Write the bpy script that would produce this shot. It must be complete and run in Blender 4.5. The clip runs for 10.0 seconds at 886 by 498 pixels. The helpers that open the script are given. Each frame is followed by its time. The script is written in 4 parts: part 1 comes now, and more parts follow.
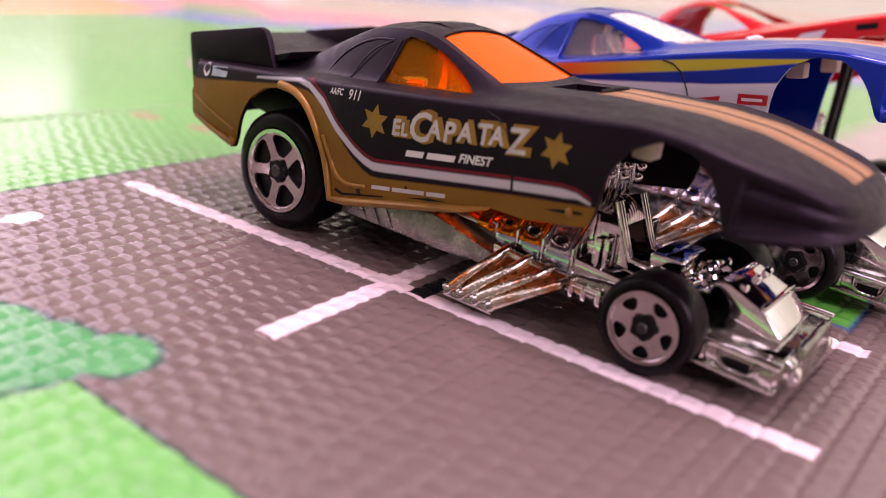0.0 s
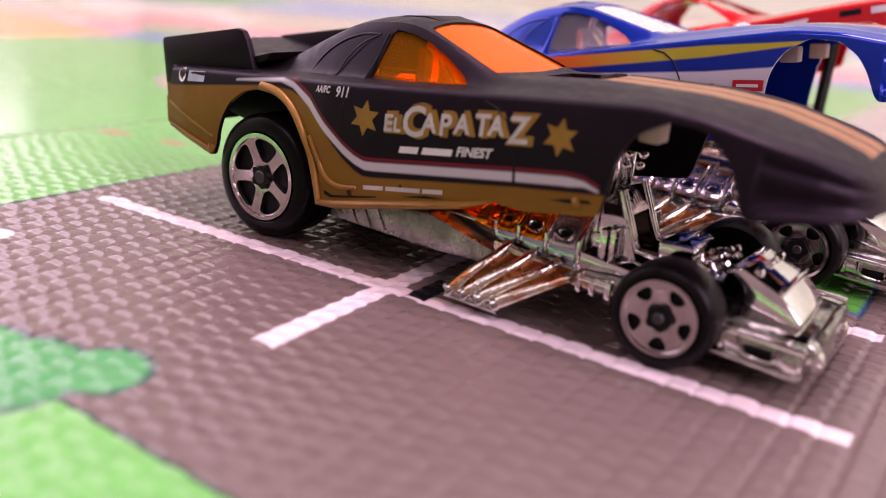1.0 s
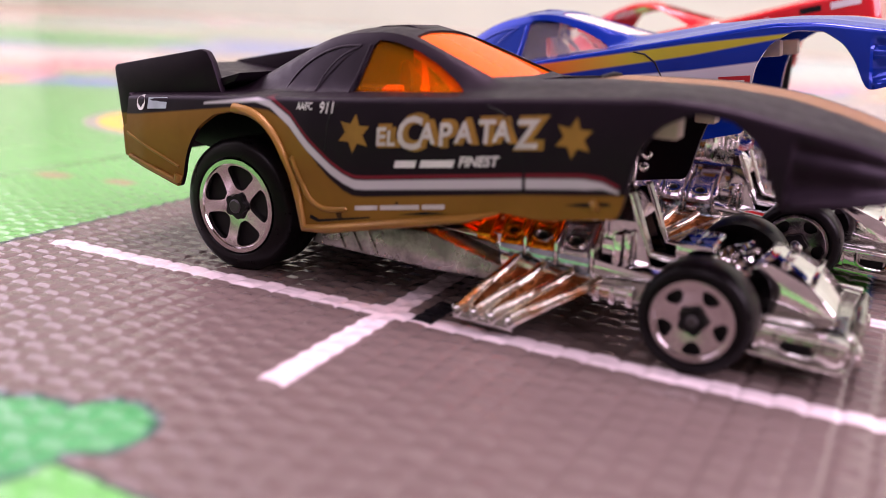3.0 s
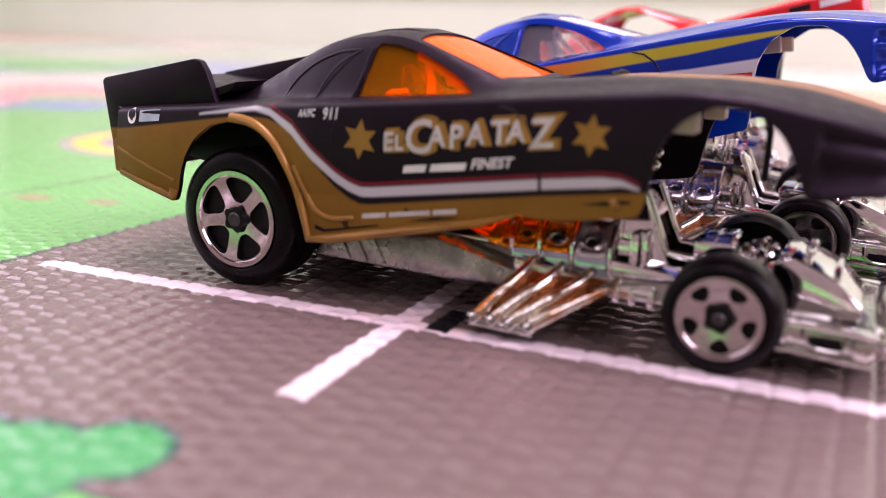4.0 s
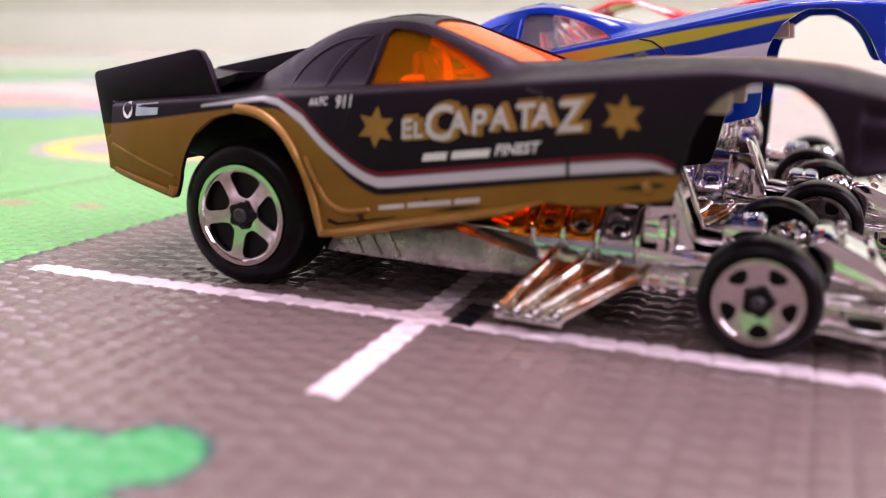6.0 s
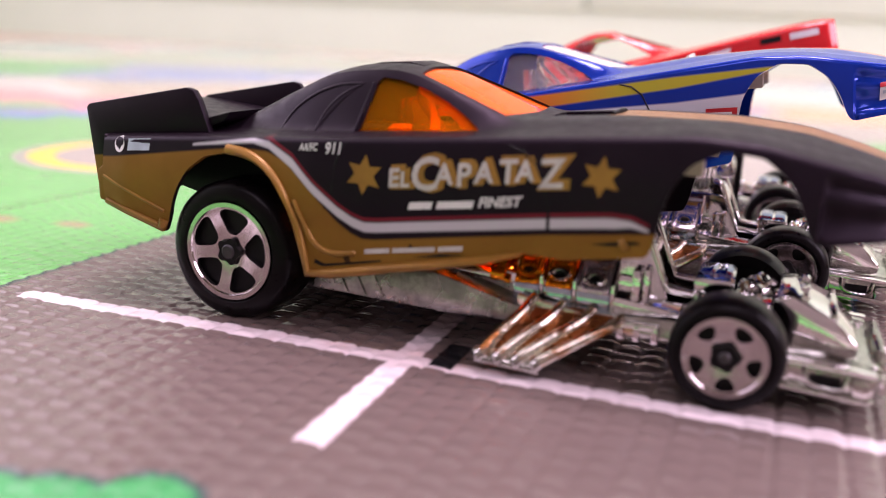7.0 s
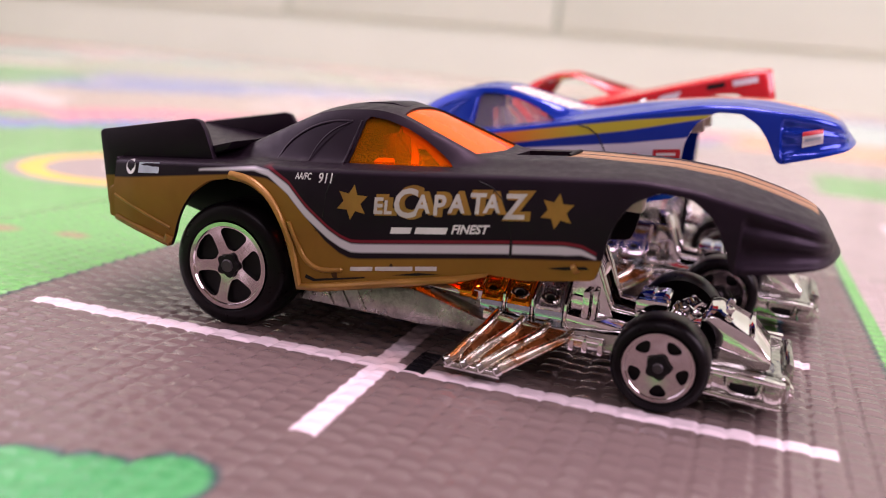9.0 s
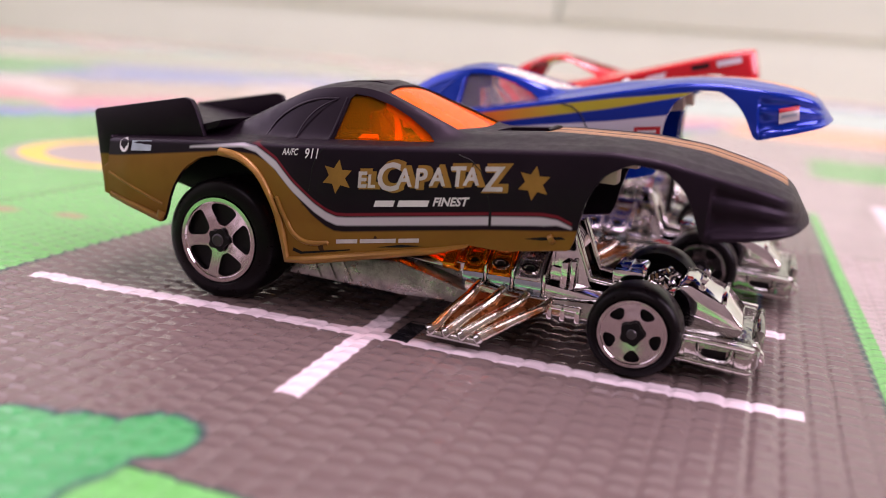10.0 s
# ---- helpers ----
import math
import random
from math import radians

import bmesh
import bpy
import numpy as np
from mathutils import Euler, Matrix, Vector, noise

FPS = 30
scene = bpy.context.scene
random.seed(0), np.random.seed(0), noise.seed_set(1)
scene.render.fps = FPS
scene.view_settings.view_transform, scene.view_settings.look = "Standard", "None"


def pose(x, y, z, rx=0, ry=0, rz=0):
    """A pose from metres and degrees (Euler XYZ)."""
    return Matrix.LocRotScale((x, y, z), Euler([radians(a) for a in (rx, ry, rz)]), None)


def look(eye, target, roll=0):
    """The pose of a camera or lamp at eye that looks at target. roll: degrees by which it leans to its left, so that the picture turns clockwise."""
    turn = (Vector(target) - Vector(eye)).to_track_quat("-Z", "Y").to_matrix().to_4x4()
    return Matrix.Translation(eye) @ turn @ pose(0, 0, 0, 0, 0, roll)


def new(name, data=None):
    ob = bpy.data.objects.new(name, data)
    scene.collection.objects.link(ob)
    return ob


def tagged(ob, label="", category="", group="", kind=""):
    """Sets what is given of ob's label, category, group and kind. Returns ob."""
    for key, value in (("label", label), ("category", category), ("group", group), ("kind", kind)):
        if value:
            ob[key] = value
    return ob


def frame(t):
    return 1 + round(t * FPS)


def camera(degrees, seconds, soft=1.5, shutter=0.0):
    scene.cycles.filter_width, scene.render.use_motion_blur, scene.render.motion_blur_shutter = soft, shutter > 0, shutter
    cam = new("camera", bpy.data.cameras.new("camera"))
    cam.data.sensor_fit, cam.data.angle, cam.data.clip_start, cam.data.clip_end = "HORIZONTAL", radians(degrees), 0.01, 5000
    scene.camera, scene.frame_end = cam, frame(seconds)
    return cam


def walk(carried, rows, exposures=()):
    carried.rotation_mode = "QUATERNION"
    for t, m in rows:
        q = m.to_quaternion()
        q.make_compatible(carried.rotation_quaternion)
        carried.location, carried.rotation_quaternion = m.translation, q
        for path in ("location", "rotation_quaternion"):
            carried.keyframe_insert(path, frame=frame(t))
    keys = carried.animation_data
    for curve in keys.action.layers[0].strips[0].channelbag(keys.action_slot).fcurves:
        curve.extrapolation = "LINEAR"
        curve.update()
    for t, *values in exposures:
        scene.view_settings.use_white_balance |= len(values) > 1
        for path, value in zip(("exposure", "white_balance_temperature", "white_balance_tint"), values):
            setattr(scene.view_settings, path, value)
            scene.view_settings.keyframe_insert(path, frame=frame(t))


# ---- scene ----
# All lengths below are written in centimetres and scaled by U to metres.
U = 0.01
cam = camera(54.6, 10.0, soft=0.45)
cam.data.dof.use_dof = True
cam.data.dof.focus_distance = 0.094
cam.data.dof.aperture_fstop = 19.0
PATH = [
    (0, (7.378, -6.838, 3.539), (1.935, 0.828, 0.131), 7.15),
    (0.5, (7.014, -6.840, 3.270), (1.682, 0.963, 0.002), 6.08),
    (1, (6.969, -6.777, 3.170), (1.773, 1.171, 0.034), 5.49),
    (1.5, (6.782, -6.603, 3.172), (1.726, 1.467, 0.123), 4.86),
    (2, (6.590, -6.610, 3.126), (1.714, 1.606, 0.173), 4.36),
    (2.5, (6.346, -6.631, 3.014), (1.658, 1.740, 0.194), 3.78),
    (3, (6.092, -6.775, 2.815), (1.563, 1.723, 0.116), 2.96),
    (4.5, (5.483, -6.785, 2.515), (1.339, 1.992, 0.109), 1.07),
    (5, (5.317, -6.797, 2.374), (1.261, 2.027, -0.009), 0.62),
    (6.5, (5.058, -6.785, 2.488), (1.314, 2.172, 0.089), 1.63),
    (7, (5.089, -6.967, 2.900), (1.476, 2.040, 0.486), 2.73),
    (7.5, (5.139, -7.205, 3.058), (1.665, 1.883, 0.744), 3.79),
    (8, (5.218, -7.574, 3.199), (1.860, 1.566, 0.919), 4.38),
    (8.5, (5.379, -7.891, 3.273), (2.083, 1.272, 1.001), 4.70),
    (9, (5.398, -8.030, 3.231), (2.123, 1.152, 0.999), 4.71),
    (9.5, (5.479, -8.096, 3.121), (2.211, 1.070, 0.820), 4.56),
    (10, (5.737, -8.252, 3.118), (2.435, 0.894, 0.785), 4.43),
]
walk(cam, [(t, look([v * U for v in eye], [v * U for v in target], roll)) for t, eye, target, roll in PATH],
     exposures=[(0, -0.16, 7100, 20), (1.5, -0.12, 7000, 22), (2.5, -0.04, 6900, 21), (3, 0.0, 6650, 14), (4.5, 0.12, 6550, 10), (5, 0.12, 6480, 8), (6.5, 0.10, 6480, 8),
                (7, 0.06, 6550, 7), (7.5, 0.03, 6650, 6), (8, -0.04, 6950, 17), (8.5, -0.07, 6850, 15), (9, -0.11, 6750, 13), (10, -0.16, 6600, 11)])

# ---- light ----
world = bpy.data.worlds.new("daylight")
scene.world = world
world.use_nodes = True
sky = world.node_tree.nodes.new("ShaderNodeTexSky")
sky.sky_type = "NISHITA"
sky.sun_disc = False
sky.sun_elevation, sky.sun_rotation = radians(40), radians(-60)
world.node_tree.links.new(sky.outputs[0], world.node_tree.nodes["Background"].inputs[0])
world.node_tree.nodes["Background"].inputs[1].default_value = 0.1


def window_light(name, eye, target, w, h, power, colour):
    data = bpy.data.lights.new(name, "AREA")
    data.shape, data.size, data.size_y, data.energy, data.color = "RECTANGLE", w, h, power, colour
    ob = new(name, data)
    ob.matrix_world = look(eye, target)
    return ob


window_light("window_light", (-1.46, 0.1, 1.10), (0, 0.1, 1.0), 1.5, 1.6, 20, (1.0, 0.79, 1.0))
window_light("window_light", (1.46, 0.0, 1.20), (0, 0.1, 0.6), 1.2, 1.2, 48, (1.0, 0.78, 1.0))
# overhead fill, added for light from above; its lamp is assumed, out of view
window_light("assumed_overhead_light", (0.1, 0.35, 2.27), (0.1, 0.35, 0), 0.7, 0.7, 54, (1.0, 0.75, 0.94))

window_light("window_light", (0.0, -1.47, 1.78), (0.05, 0.0, 0.0), 1.1, 0.62, 10, (1.0, 0.80, 1.0))

# ---- materials ----
class Nodes:
    """Short hand for a node material."""

    def __init__(self, name, colour=(0.5, 0.5, 0.5), rough=0.5, metal=0.0, **more):
        self.mat = bpy.data.materials.new(name)
        self.mat.use_nodes = True
        self.tree = self.mat.node_tree
        self.bsdf = self.tree.nodes["Principled BSDF"]
        self.put("Base Color", (*colour, 1))
        self.put("Roughness", rough)
        self.put("Metallic", metal)
        for key, value in more.items():
            self.put(key.replace("_", " "), value)
        self.coord = self.tree.nodes.new("ShaderNodeTexCoord")

    def put(self, socket, value):
        if hasattr(value, "is_linked"):
            self.tree.links.new(value, self.bsdf.inputs[socket])
        else:
            self.bsdf.inputs[socket].default_value = value

    def feed(self, socket, value):
        if hasattr(value, "is_linked"):
            self.tree.links.new(value, socket)
        else:
            socket.default_value = value

    def math(self, op, a, b=0.0, clamp=False):
        n = self.tree.nodes.new("ShaderNodeMath")
        n.operation, n.use_clamp = op, clamp
        self.feed(n.inputs[0], a)
        self.feed(n.inputs[1], b)
        return n.outputs[0]

    def xyz(self, source="Object", scale=100.0):
        n = self.tree.nodes.new("ShaderNodeSeparateXYZ")
        m = self.tree.nodes.new("ShaderNodeVectorMath")
        m.operation = "SCALE"
        self.tree.links.new(self.coord.outputs[source], m.inputs[0])
        m.inputs["Scale"].default_value = scale
        self.tree.links.new(m.outputs[0], n.inputs[0])
        return n.outputs

    def noise(self, scale, detail=4.0, rough=0.6, source="Object"):
        n = self.tree.nodes.new("ShaderNodeTexNoise")
        n.inputs["Scale"].default_value, n.inputs["Detail"].default_value = scale, detail
        n.inputs["Roughness"].default_value = rough
        self.tree.links.new(self.coord.outputs[source], n.inputs["Vector"])
        return n.outputs[0]

    def mix(self, factor, a, b, blend="MIX"):
        n = self.tree.nodes.new("ShaderNodeMix")
        n.data_type, n.blend_type = "RGBA", blend
        self.feed(n.inputs[0], factor)
        for socket, value in ((n.inputs[6], a), (n.inputs[7], b)):
            self.feed(socket, value if hasattr(value, "is_linked") else (*value, 1))
        return n.outputs[2]

    def ramp(self, value, lo, hi, a=0.0, b=1.0):
        n = self.tree.nodes.new("ShaderNodeMapRange")
        n.inputs[1].default_value, n.inputs[2].default_value = lo, hi
        n.inputs[3].default_value, n.inputs[4].default_value = a, b
        self.feed(n.inputs[0], value)
        return n.outputs[0]

    def curve(self, x, points, lo, hi, zlo, zhi):
        """A height over x, straight from point to point."""
        n = self.tree.nodes.new("ShaderNodeValToRGB")
        self.feed(n.inputs[0], self.ramp(x, lo, hi))
        stops = n.color_ramp.elements
        while len(stops) < len(points):
            stops.new(0.5)
        for stop, (px, pz) in zip(stops, points):
            stop.position = (px - lo) / (hi - lo)
            v = (pz - zlo) / (zhi - zlo)
            stop.color = (v, v, v, 1)
        return self.ramp(n.outputs[0], 0, 1, zlo, zhi)

    def both(self, *masks):
        out = masks[0]
        for m in masks[1:]:
            out = self.math("MULTIPLY", out, m)
        return out

    def above(self, a, b, soft=0.012):
        """1 where a is over b."""
        return self.ramp(self.math("SUBTRACT", a, b), -soft, soft)

    def inside(self, v, lo, hi, soft=0.012):
        return self.both(self.above(v, lo, soft), self.above(hi, v, soft))

    def outward(self, y):
        """1 on faces that look away from the car's middle plane."""
        s = self.tree.nodes.new("ShaderNodeSeparateXYZ")
        self.tree.links.new(self.coord.outputs["Normal"], s.inputs[0])
        return self.above(self.math("MULTIPLY", s.outputs[1], self.math("SUBTRACT", y, YC)), 0.1, 0.02)

    def bump(self, height, strength=0.3, distance=0.0002):
        n = self.tree.nodes.new("ShaderNodeBump")
        n.inputs["Strength"].default_value, n.inputs["Distance"].default_value = strength, distance
        self.tree.links.new(height, n.inputs["Height"])
        self.tree.links.new(n.outputs[0], self.bsdf.inputs["Normal"])


YC = 1.2  # the middle of the black car


def black_paint():
    n = Nodes("black_satin_paint", rough=0.45, Specular_IOR_Level=0.19, Specular_Tint=(0.95, 0.72, 1.0, 1.0))
    x, y, z = n.xyz()
    side = n.both(n.above(n.math("ABSOLUTE", n.math("SUBTRACT", y, YC)), 0.93), n.outward(y))
    grain = n.noise(900, 3)
    cloud = n.noise(90, 4)
    colour = n.mix(n.ramp(cloud, 0.3, 0.7), (0.0045, 0.0025, 0.0045), (0.008, 0.0045, 0.0075))
    gold = n.mix(n.ramp(cloud, 0.3, 0.7), (0.20, 0.096, 0.015), (0.265, 0.131, 0.023))
    edge = n.curve(x, [(-2, 1.46), (-1.45, 1.52), (0.15, 1.76), (0.48, 1.755), (0.7, 1.68), (1.01, 1.42), (1.25, 1.18), (1.4, 1.08), (1.52, 1.04), (1.63, 1.045), (3.24, 1.29), (4.15, 1.41), (5, 1.4)], -2, 7, 0.5, 3)
    band = n.both(side, n.above(edge, z), n.above(4.6, x))
    wear = n.math("SUBTRACT", 1.0, n.math("MULTIPLY", n.above(n.noise(420, 2), 0.71, 0.01), 0.8))
    colour = n.mix(n.both(band, wear), colour, gold)
    mid = n.curve(x, [(-0.5, 1.72), (-0.34, 1.75), (0.31, 1.84), (0.5, 1.815), (0.77, 1.675), (1.01, 1.465), (1.28, 1.265), (1.42, 1.19), (1.54, 1.155), (1.66, 1.165), (3.25, 1.39), (3.74, 1.455), (3.95, 1.47), (4.09, 1.43)], -2, 7, 0.5, 3)
    half = n.curve(x, [(-0.5, 0.008), (-0.34, 0.012), (0.31, 0.022), (0.77, 0.045), (1.28, 0.048), (1.6, 0.046), (3.25, 0.046), (3.8, 0.044), (4.09, 0.012)], -2, 7, 0, 1)
    span = n.both(side, n.above(x, -0.4), n.above(4.09, x))
    gap = n.math("SUBTRACT", 1.0, n.inside(x, 3.235, 3.265, 0.006))
    white = n.both(span, gap, n.above(half, n.math("ABSOLUTE", n.math("SUBTRACT", z, mid))))
    red_at = n.math("ADD", mid, n.math("ADD", half, 0.032))
    red = n.both(span, gap, n.above(x, 0.5, 0.1), n.above(0.016, n.math("ABSOLUTE", n.math("SUBTRACT", z, red_at)), 0.006))
    colour = n.mix(red, colour, (0.16, 0.012, 0.02))
    colour = n.mix(white, colour, (0.54, 0.52, 0.56))
    # two gold bands over the bonnet
    off = n.math("ABSOLUTE", n.math("SUBTRACT", y, YC + 0.02))
    bonnet = n.both(n.inside(off, 0.035, 0.36), n.above(x, 3.52), n.above(6.02, x), n.above(z, 1.85))
    bonnet = n.both(bonnet, n.math("SUBTRACT", 1.0, n.inside(off, 0.27, 0.30)))
    colour = n.mix(bonnet, colour, (0.31, 0.18, 0.085))
    n.put("Metallic", n.math("MULTIPLY", band, 0.35))
    n.put("Base Color", colour)
    n.put("Roughness", n.ramp(grain, 0.3, 0.7, 0.38, 0.52))
    n.bump(grain, 0.12, 0.00004)
    return n.mat


def blue_paint():
    n = Nodes("blue_gloss_paint", rough=0.14, Specular_IOR_Level=0.5)
    x, y, z = n.xyz()
    side = n.both(n.above(n.math("ABSOLUTE", n.math("SUBTRACT", y, YC)), 0.95), n.outward(y))
    cloud = n.noise(80, 3)
    colour = n.mix(cloud, (0.002, 0.022, 0.28), (0.004, 0.038, 0.40))
    top = n.curve(x, [(-1, 1.78), (2.0, 1.96), (3.5, 2.06), (4.56, 2.10)], -2, 7, 0.5, 3)
    low = n.curve(x, [(-1, 1.62), (2.0, 1.81), (3.5, 1.93), (4.53, 2.06)], -2, 7, 0.5, 3)
    white = n.both(side, n.above(n.math("SUBTRACT", low, n.ramp(x, 1.0, 4.2, 0.02, 0.20)), z), n.above(4.4, x), n.above(z, 1.30))
    colour = n.mix(white, colour, (0.60, 0.60, 0.66))
    band = n.both(side, n.above(top, z), n.above(z, low), n.above(4.55, x))
    hot = n.mix(n.ramp(x, 1.6, 2.9), (0.70, 0.10, 0.02), (0.42, 0.38, 0.03))
    colour = n.mix(band, colour, hot)
    off = n.math("ABSOLUTE", n.math("SUBTRACT", y, YC))
    bonnet = n.both(n.above(0.62, off), n.inside(x, 2.7, 6.05), n.above(z, 1.85))
    strip = n.mix(n.above(off, 0.3), n.mix(n.ramp(x, 4.2, 5.9), (0.75, 0.70, 0.68), (0.85, 0.40, 0.10)), (0.80, 0.34, 0.16))
    colour = n.mix(bonnet, colour, n.mix(n.ramp(x, 2.8, 4.4), (0.7, 0.68, 0.7), strip))
    n.put("Base Color", colour)
    n.put("Metallic", n.both(0.35, n.math("SUBTRACT", 1.0, n.math("MAXIMUM", white, band))))
    return n.mat


def red_paint():
    n = Nodes("red_gloss_paint", rough=0.2, Coat_Weight=0.4)
    n.put("Base Color", n.mix(n.noise(80, 3), (0.50, 0.006, 0.012), (0.68, 0.012, 0.02)))
    return n.mat


def chrome():
    n = Nodes("vacuum_chrome", metal=1.0)
    spots = n.noise(700, 4)
    n.put("Base Color", n.mix(n.ramp(spots, 0.35, 0.65), (0.88, 0.86, 0.86), (0.96, 0.94, 0.93)))
    n.put("Roughness", n.ramp(n.noise(1500, 3), 0.3, 0.7, 0.04, 0.14))
    n.bump(n.noise(450, 2), 0.25, 0.00008)
    return n.mat


def cast_metal():
    n = Nodes("bare_cast_metal", metal=1.0)
    fine, wide = n.noise(1600, 5, 0.7), n.noise(260, 3)
    n.put("Base Color", n.mix(n.ramp(n.noise(420, 5, 0.75), 0.36, 0.66), (0.22, 0.22, 0.205), (0.50, 0.485, 0.45)))
    n.put("Roughness", n.ramp(wide, 0.3, 0.7, 0.20, 0.36))
    n.bump(n.math("ADD", n.math("MULTIPLY", fine, 0.45), n.noise(330, 3, 0.5)), 0.6, 0.0003)
    return n.mat


def bright_cast():
    """Plated casting: polished, with pits and tarnished hollows."""
    n = Nodes("plated_cast_metal", metal=1.0)
    wide, fine = n.noise(240, 4, 0.6), n.noise(1100, 4, 0.6)
    n.put("Base Color", n.mix(n.ramp(wide, 0.42, 0.64), (0.58, 0.58, 0.54), (0.26, 0.26, 0.23)))
    n.put("Roughness", n.ramp(fine, 0.3, 0.7, 0.06, 0.20))
    n.bump(n.math("ADD", n.math("MULTIPLY", fine, 0.25), n.noise(420, 3, 0.6)), 0.5, 0.0003)
    return n.mat


def orange_chrome():
    n = Nodes("orange_reflection_chrome", metal=1.0)
    wide = n.noise(300, 4, 0.7)
    # brown-orange patches in the colour stand for orange reflected by the pipes
    n.put("Base Color", n.mix(n.ramp(wide, 0.50, 0.62), (0.80, 0.76, 0.64), (0.50, 0.20, 0.06)))
    n.put("Roughness", n.ramp(n.noise(1500, 3), 0.3, 0.7, 0.08, 0.22))
    n.bump(n.noise(900, 4, 0.7), 0.6, 0.0002)
    return n.mat


def plain(name, colour, rough, metal=0.0, vary=0.15, scale=400, relief=0.1, **more):
    n = Nodes(name, colour, rough, metal, **more)
    f = n.noise(scale, 4)
    n.put("Base Color", n.mix(n.ramp(f, 0.3, 0.7), tuple(c * (1 - vary) for c in colour), tuple(min(1, c * (1 + vary)) for c in colour)))
    n.put("Roughness", n.ramp(n.noise(scale * 3, 3), 0.3, 0.7, max(0.02, rough - 0.06), rough + 0.06))
    if relief:
        n.bump(f, relief, 0.00005)
    return n.mat


BLACK, BLUE, RED = black_paint(), blue_paint(), red_paint()
CHROME, CAST, BRIGHT_CAST, PIPE_CHROME = chrome(), cast_metal(), bright_cast(), orange_chrome()
BROWN_METAL = plain("mottled_brown_metal", (0.26, 0.085, 0.022), 0.28, 0.7, 0.45, 260, 0.5)
RUBBER = plain("black_tyre_plastic", (0.004, 0.0028, 0.0035), 0.32, relief=0.15, Specular_IOR_Level=0.12)
RIM = plain("brushed_chrome_rim", (0.60, 0.57, 0.57), 0.12, 1.0, 0.06)
DARK = plain("black_plastic", (0.004, 0.003, 0.004), 0.5, Specular_IOR_Level=0.2)
GOLD = plain("gold_print", (0.28, 0.140, 0.024), 0.38, 0.25, 0.2, 300)
SILVER = plain("silver_print", (0.48, 0.445, 0.42), 0.4, 0.0, 0.18, 500)
WHITE_INK = plain("white_print", (0.70, 0.68, 0.68), 0.4, vary=0.06)
RED_INK = plain("red_print", (0.48, 0.02, 0.03), 0.35)
GREY_INK = plain("pale_blue_print", (0.42, 0.48, 0.56), 0.4)
CREAM_PLASTIC = plain("cream_plastic", (0.62, 0.52, 0.42), 0.45)
ORANGE = Nodes("orange_clear_plastic", (1.0, 0.42, 0.02), 0.03, Transmission_Weight=0.93, IOR=1.12, Specular_IOR_Level=0.12).mat
ORANGE_SCREEN = Nodes("orange_milky_plastic", (1.0, 0.20, 0.003), 0.05, Transmission_Weight=0.62, IOR=1.15, Specular_IOR_Level=0.12).mat
# chrome coloured with the orange it reflects from the interior plastic
ORANGE_SHEEN = plain("chrome_with_orange_sheen", (1.0, 0.30, 0.012), 0.12, 0.8, 0.1, 300)
SMOKE = Nodes("smoky_clear_plastic", (0.88, 0.84, 0.84), 0.06, Transmission_Weight=0.95, IOR=1.15, Specular_IOR_Level=0.2).mat
PALE = plain("frosted_clear_plastic", (0.74, 0.68, 0.60), 0.25, vary=0.05, Transmission_Weight=0.35)


# ---- building helpers ----
def part(name, bm, material, parent=None, label="", smooth=38):
    """Links a bmesh, in centimetres, as one mesh object."""
    bmesh.ops.scale(bm, vec=(U, U, U), verts=bm.verts)
    bm.normal_update()
    for f in bm.faces:
        f.smooth = True
    for e in bm.edges:
        if len(e.link_faces) == 2 and e.calc_face_angle(0) > radians(smooth):
            e.smooth = False
    me = bpy.data.meshes.new(name)
    bm.to_mesh(me)
    bm.free()
    me.materials.append(material)
    ob = new(name, me)
    if parent:
        ob.parent = parent
    if label:
        tagged(ob, label)
    return ob


def empty(name, m=None):
    ob = new(name)
    ob.empty_display_size = 0.01
    if m:
        ob.matrix_world = m
    return ob


def box(lo, hi, bevel=0.02, segments=2, bm=None):
    bm = bm or bmesh.new()
    made = bmesh.ops.create_cube(bm, size=1)["verts"]
    for v in made:
        v.co = Vector([lo[i] + (v.co[i] + 0.5) * (hi[i] - lo[i]) for i in range(3)])
    if bevel:
        edges = list({e for v in made for e in v.link_edges})
        bmesh.ops.bevel(bm, geom=edges, offset=min(bevel, 0.45 * min(hi[i] - lo[i] for i in range(3))), segments=segments, affect="EDGES", profile=0.5)
    return bm


def prism(outline, y0, y1, bevel=0.0, bm=None):
    """A slab with an (x, z) outline, from y0 to y1."""
    bm = bm or bmesh.new()
    a = [bm.verts.new((x, y0, z)) for x, z in outline]
    b = [bm.verts.new((x, y1, z)) for x, z in outline]
    faces = [bm.faces.new(a), bm.faces.new(b[::-1])]
    for i in range(len(a)):
        j = (i + 1) % len(a)
        faces.append(bm.faces.new((a[j], a[i], b[i], b[j])))
    bmesh.ops.recalc_face_normals(bm, faces=faces)
    if bevel:
        edges = list({e for f in faces for e in f.edges})
        bmesh.ops.bevel(bm, geom=edges, offset=bevel, segments=2, affect="EDGES", profile=0.5)
    return bm


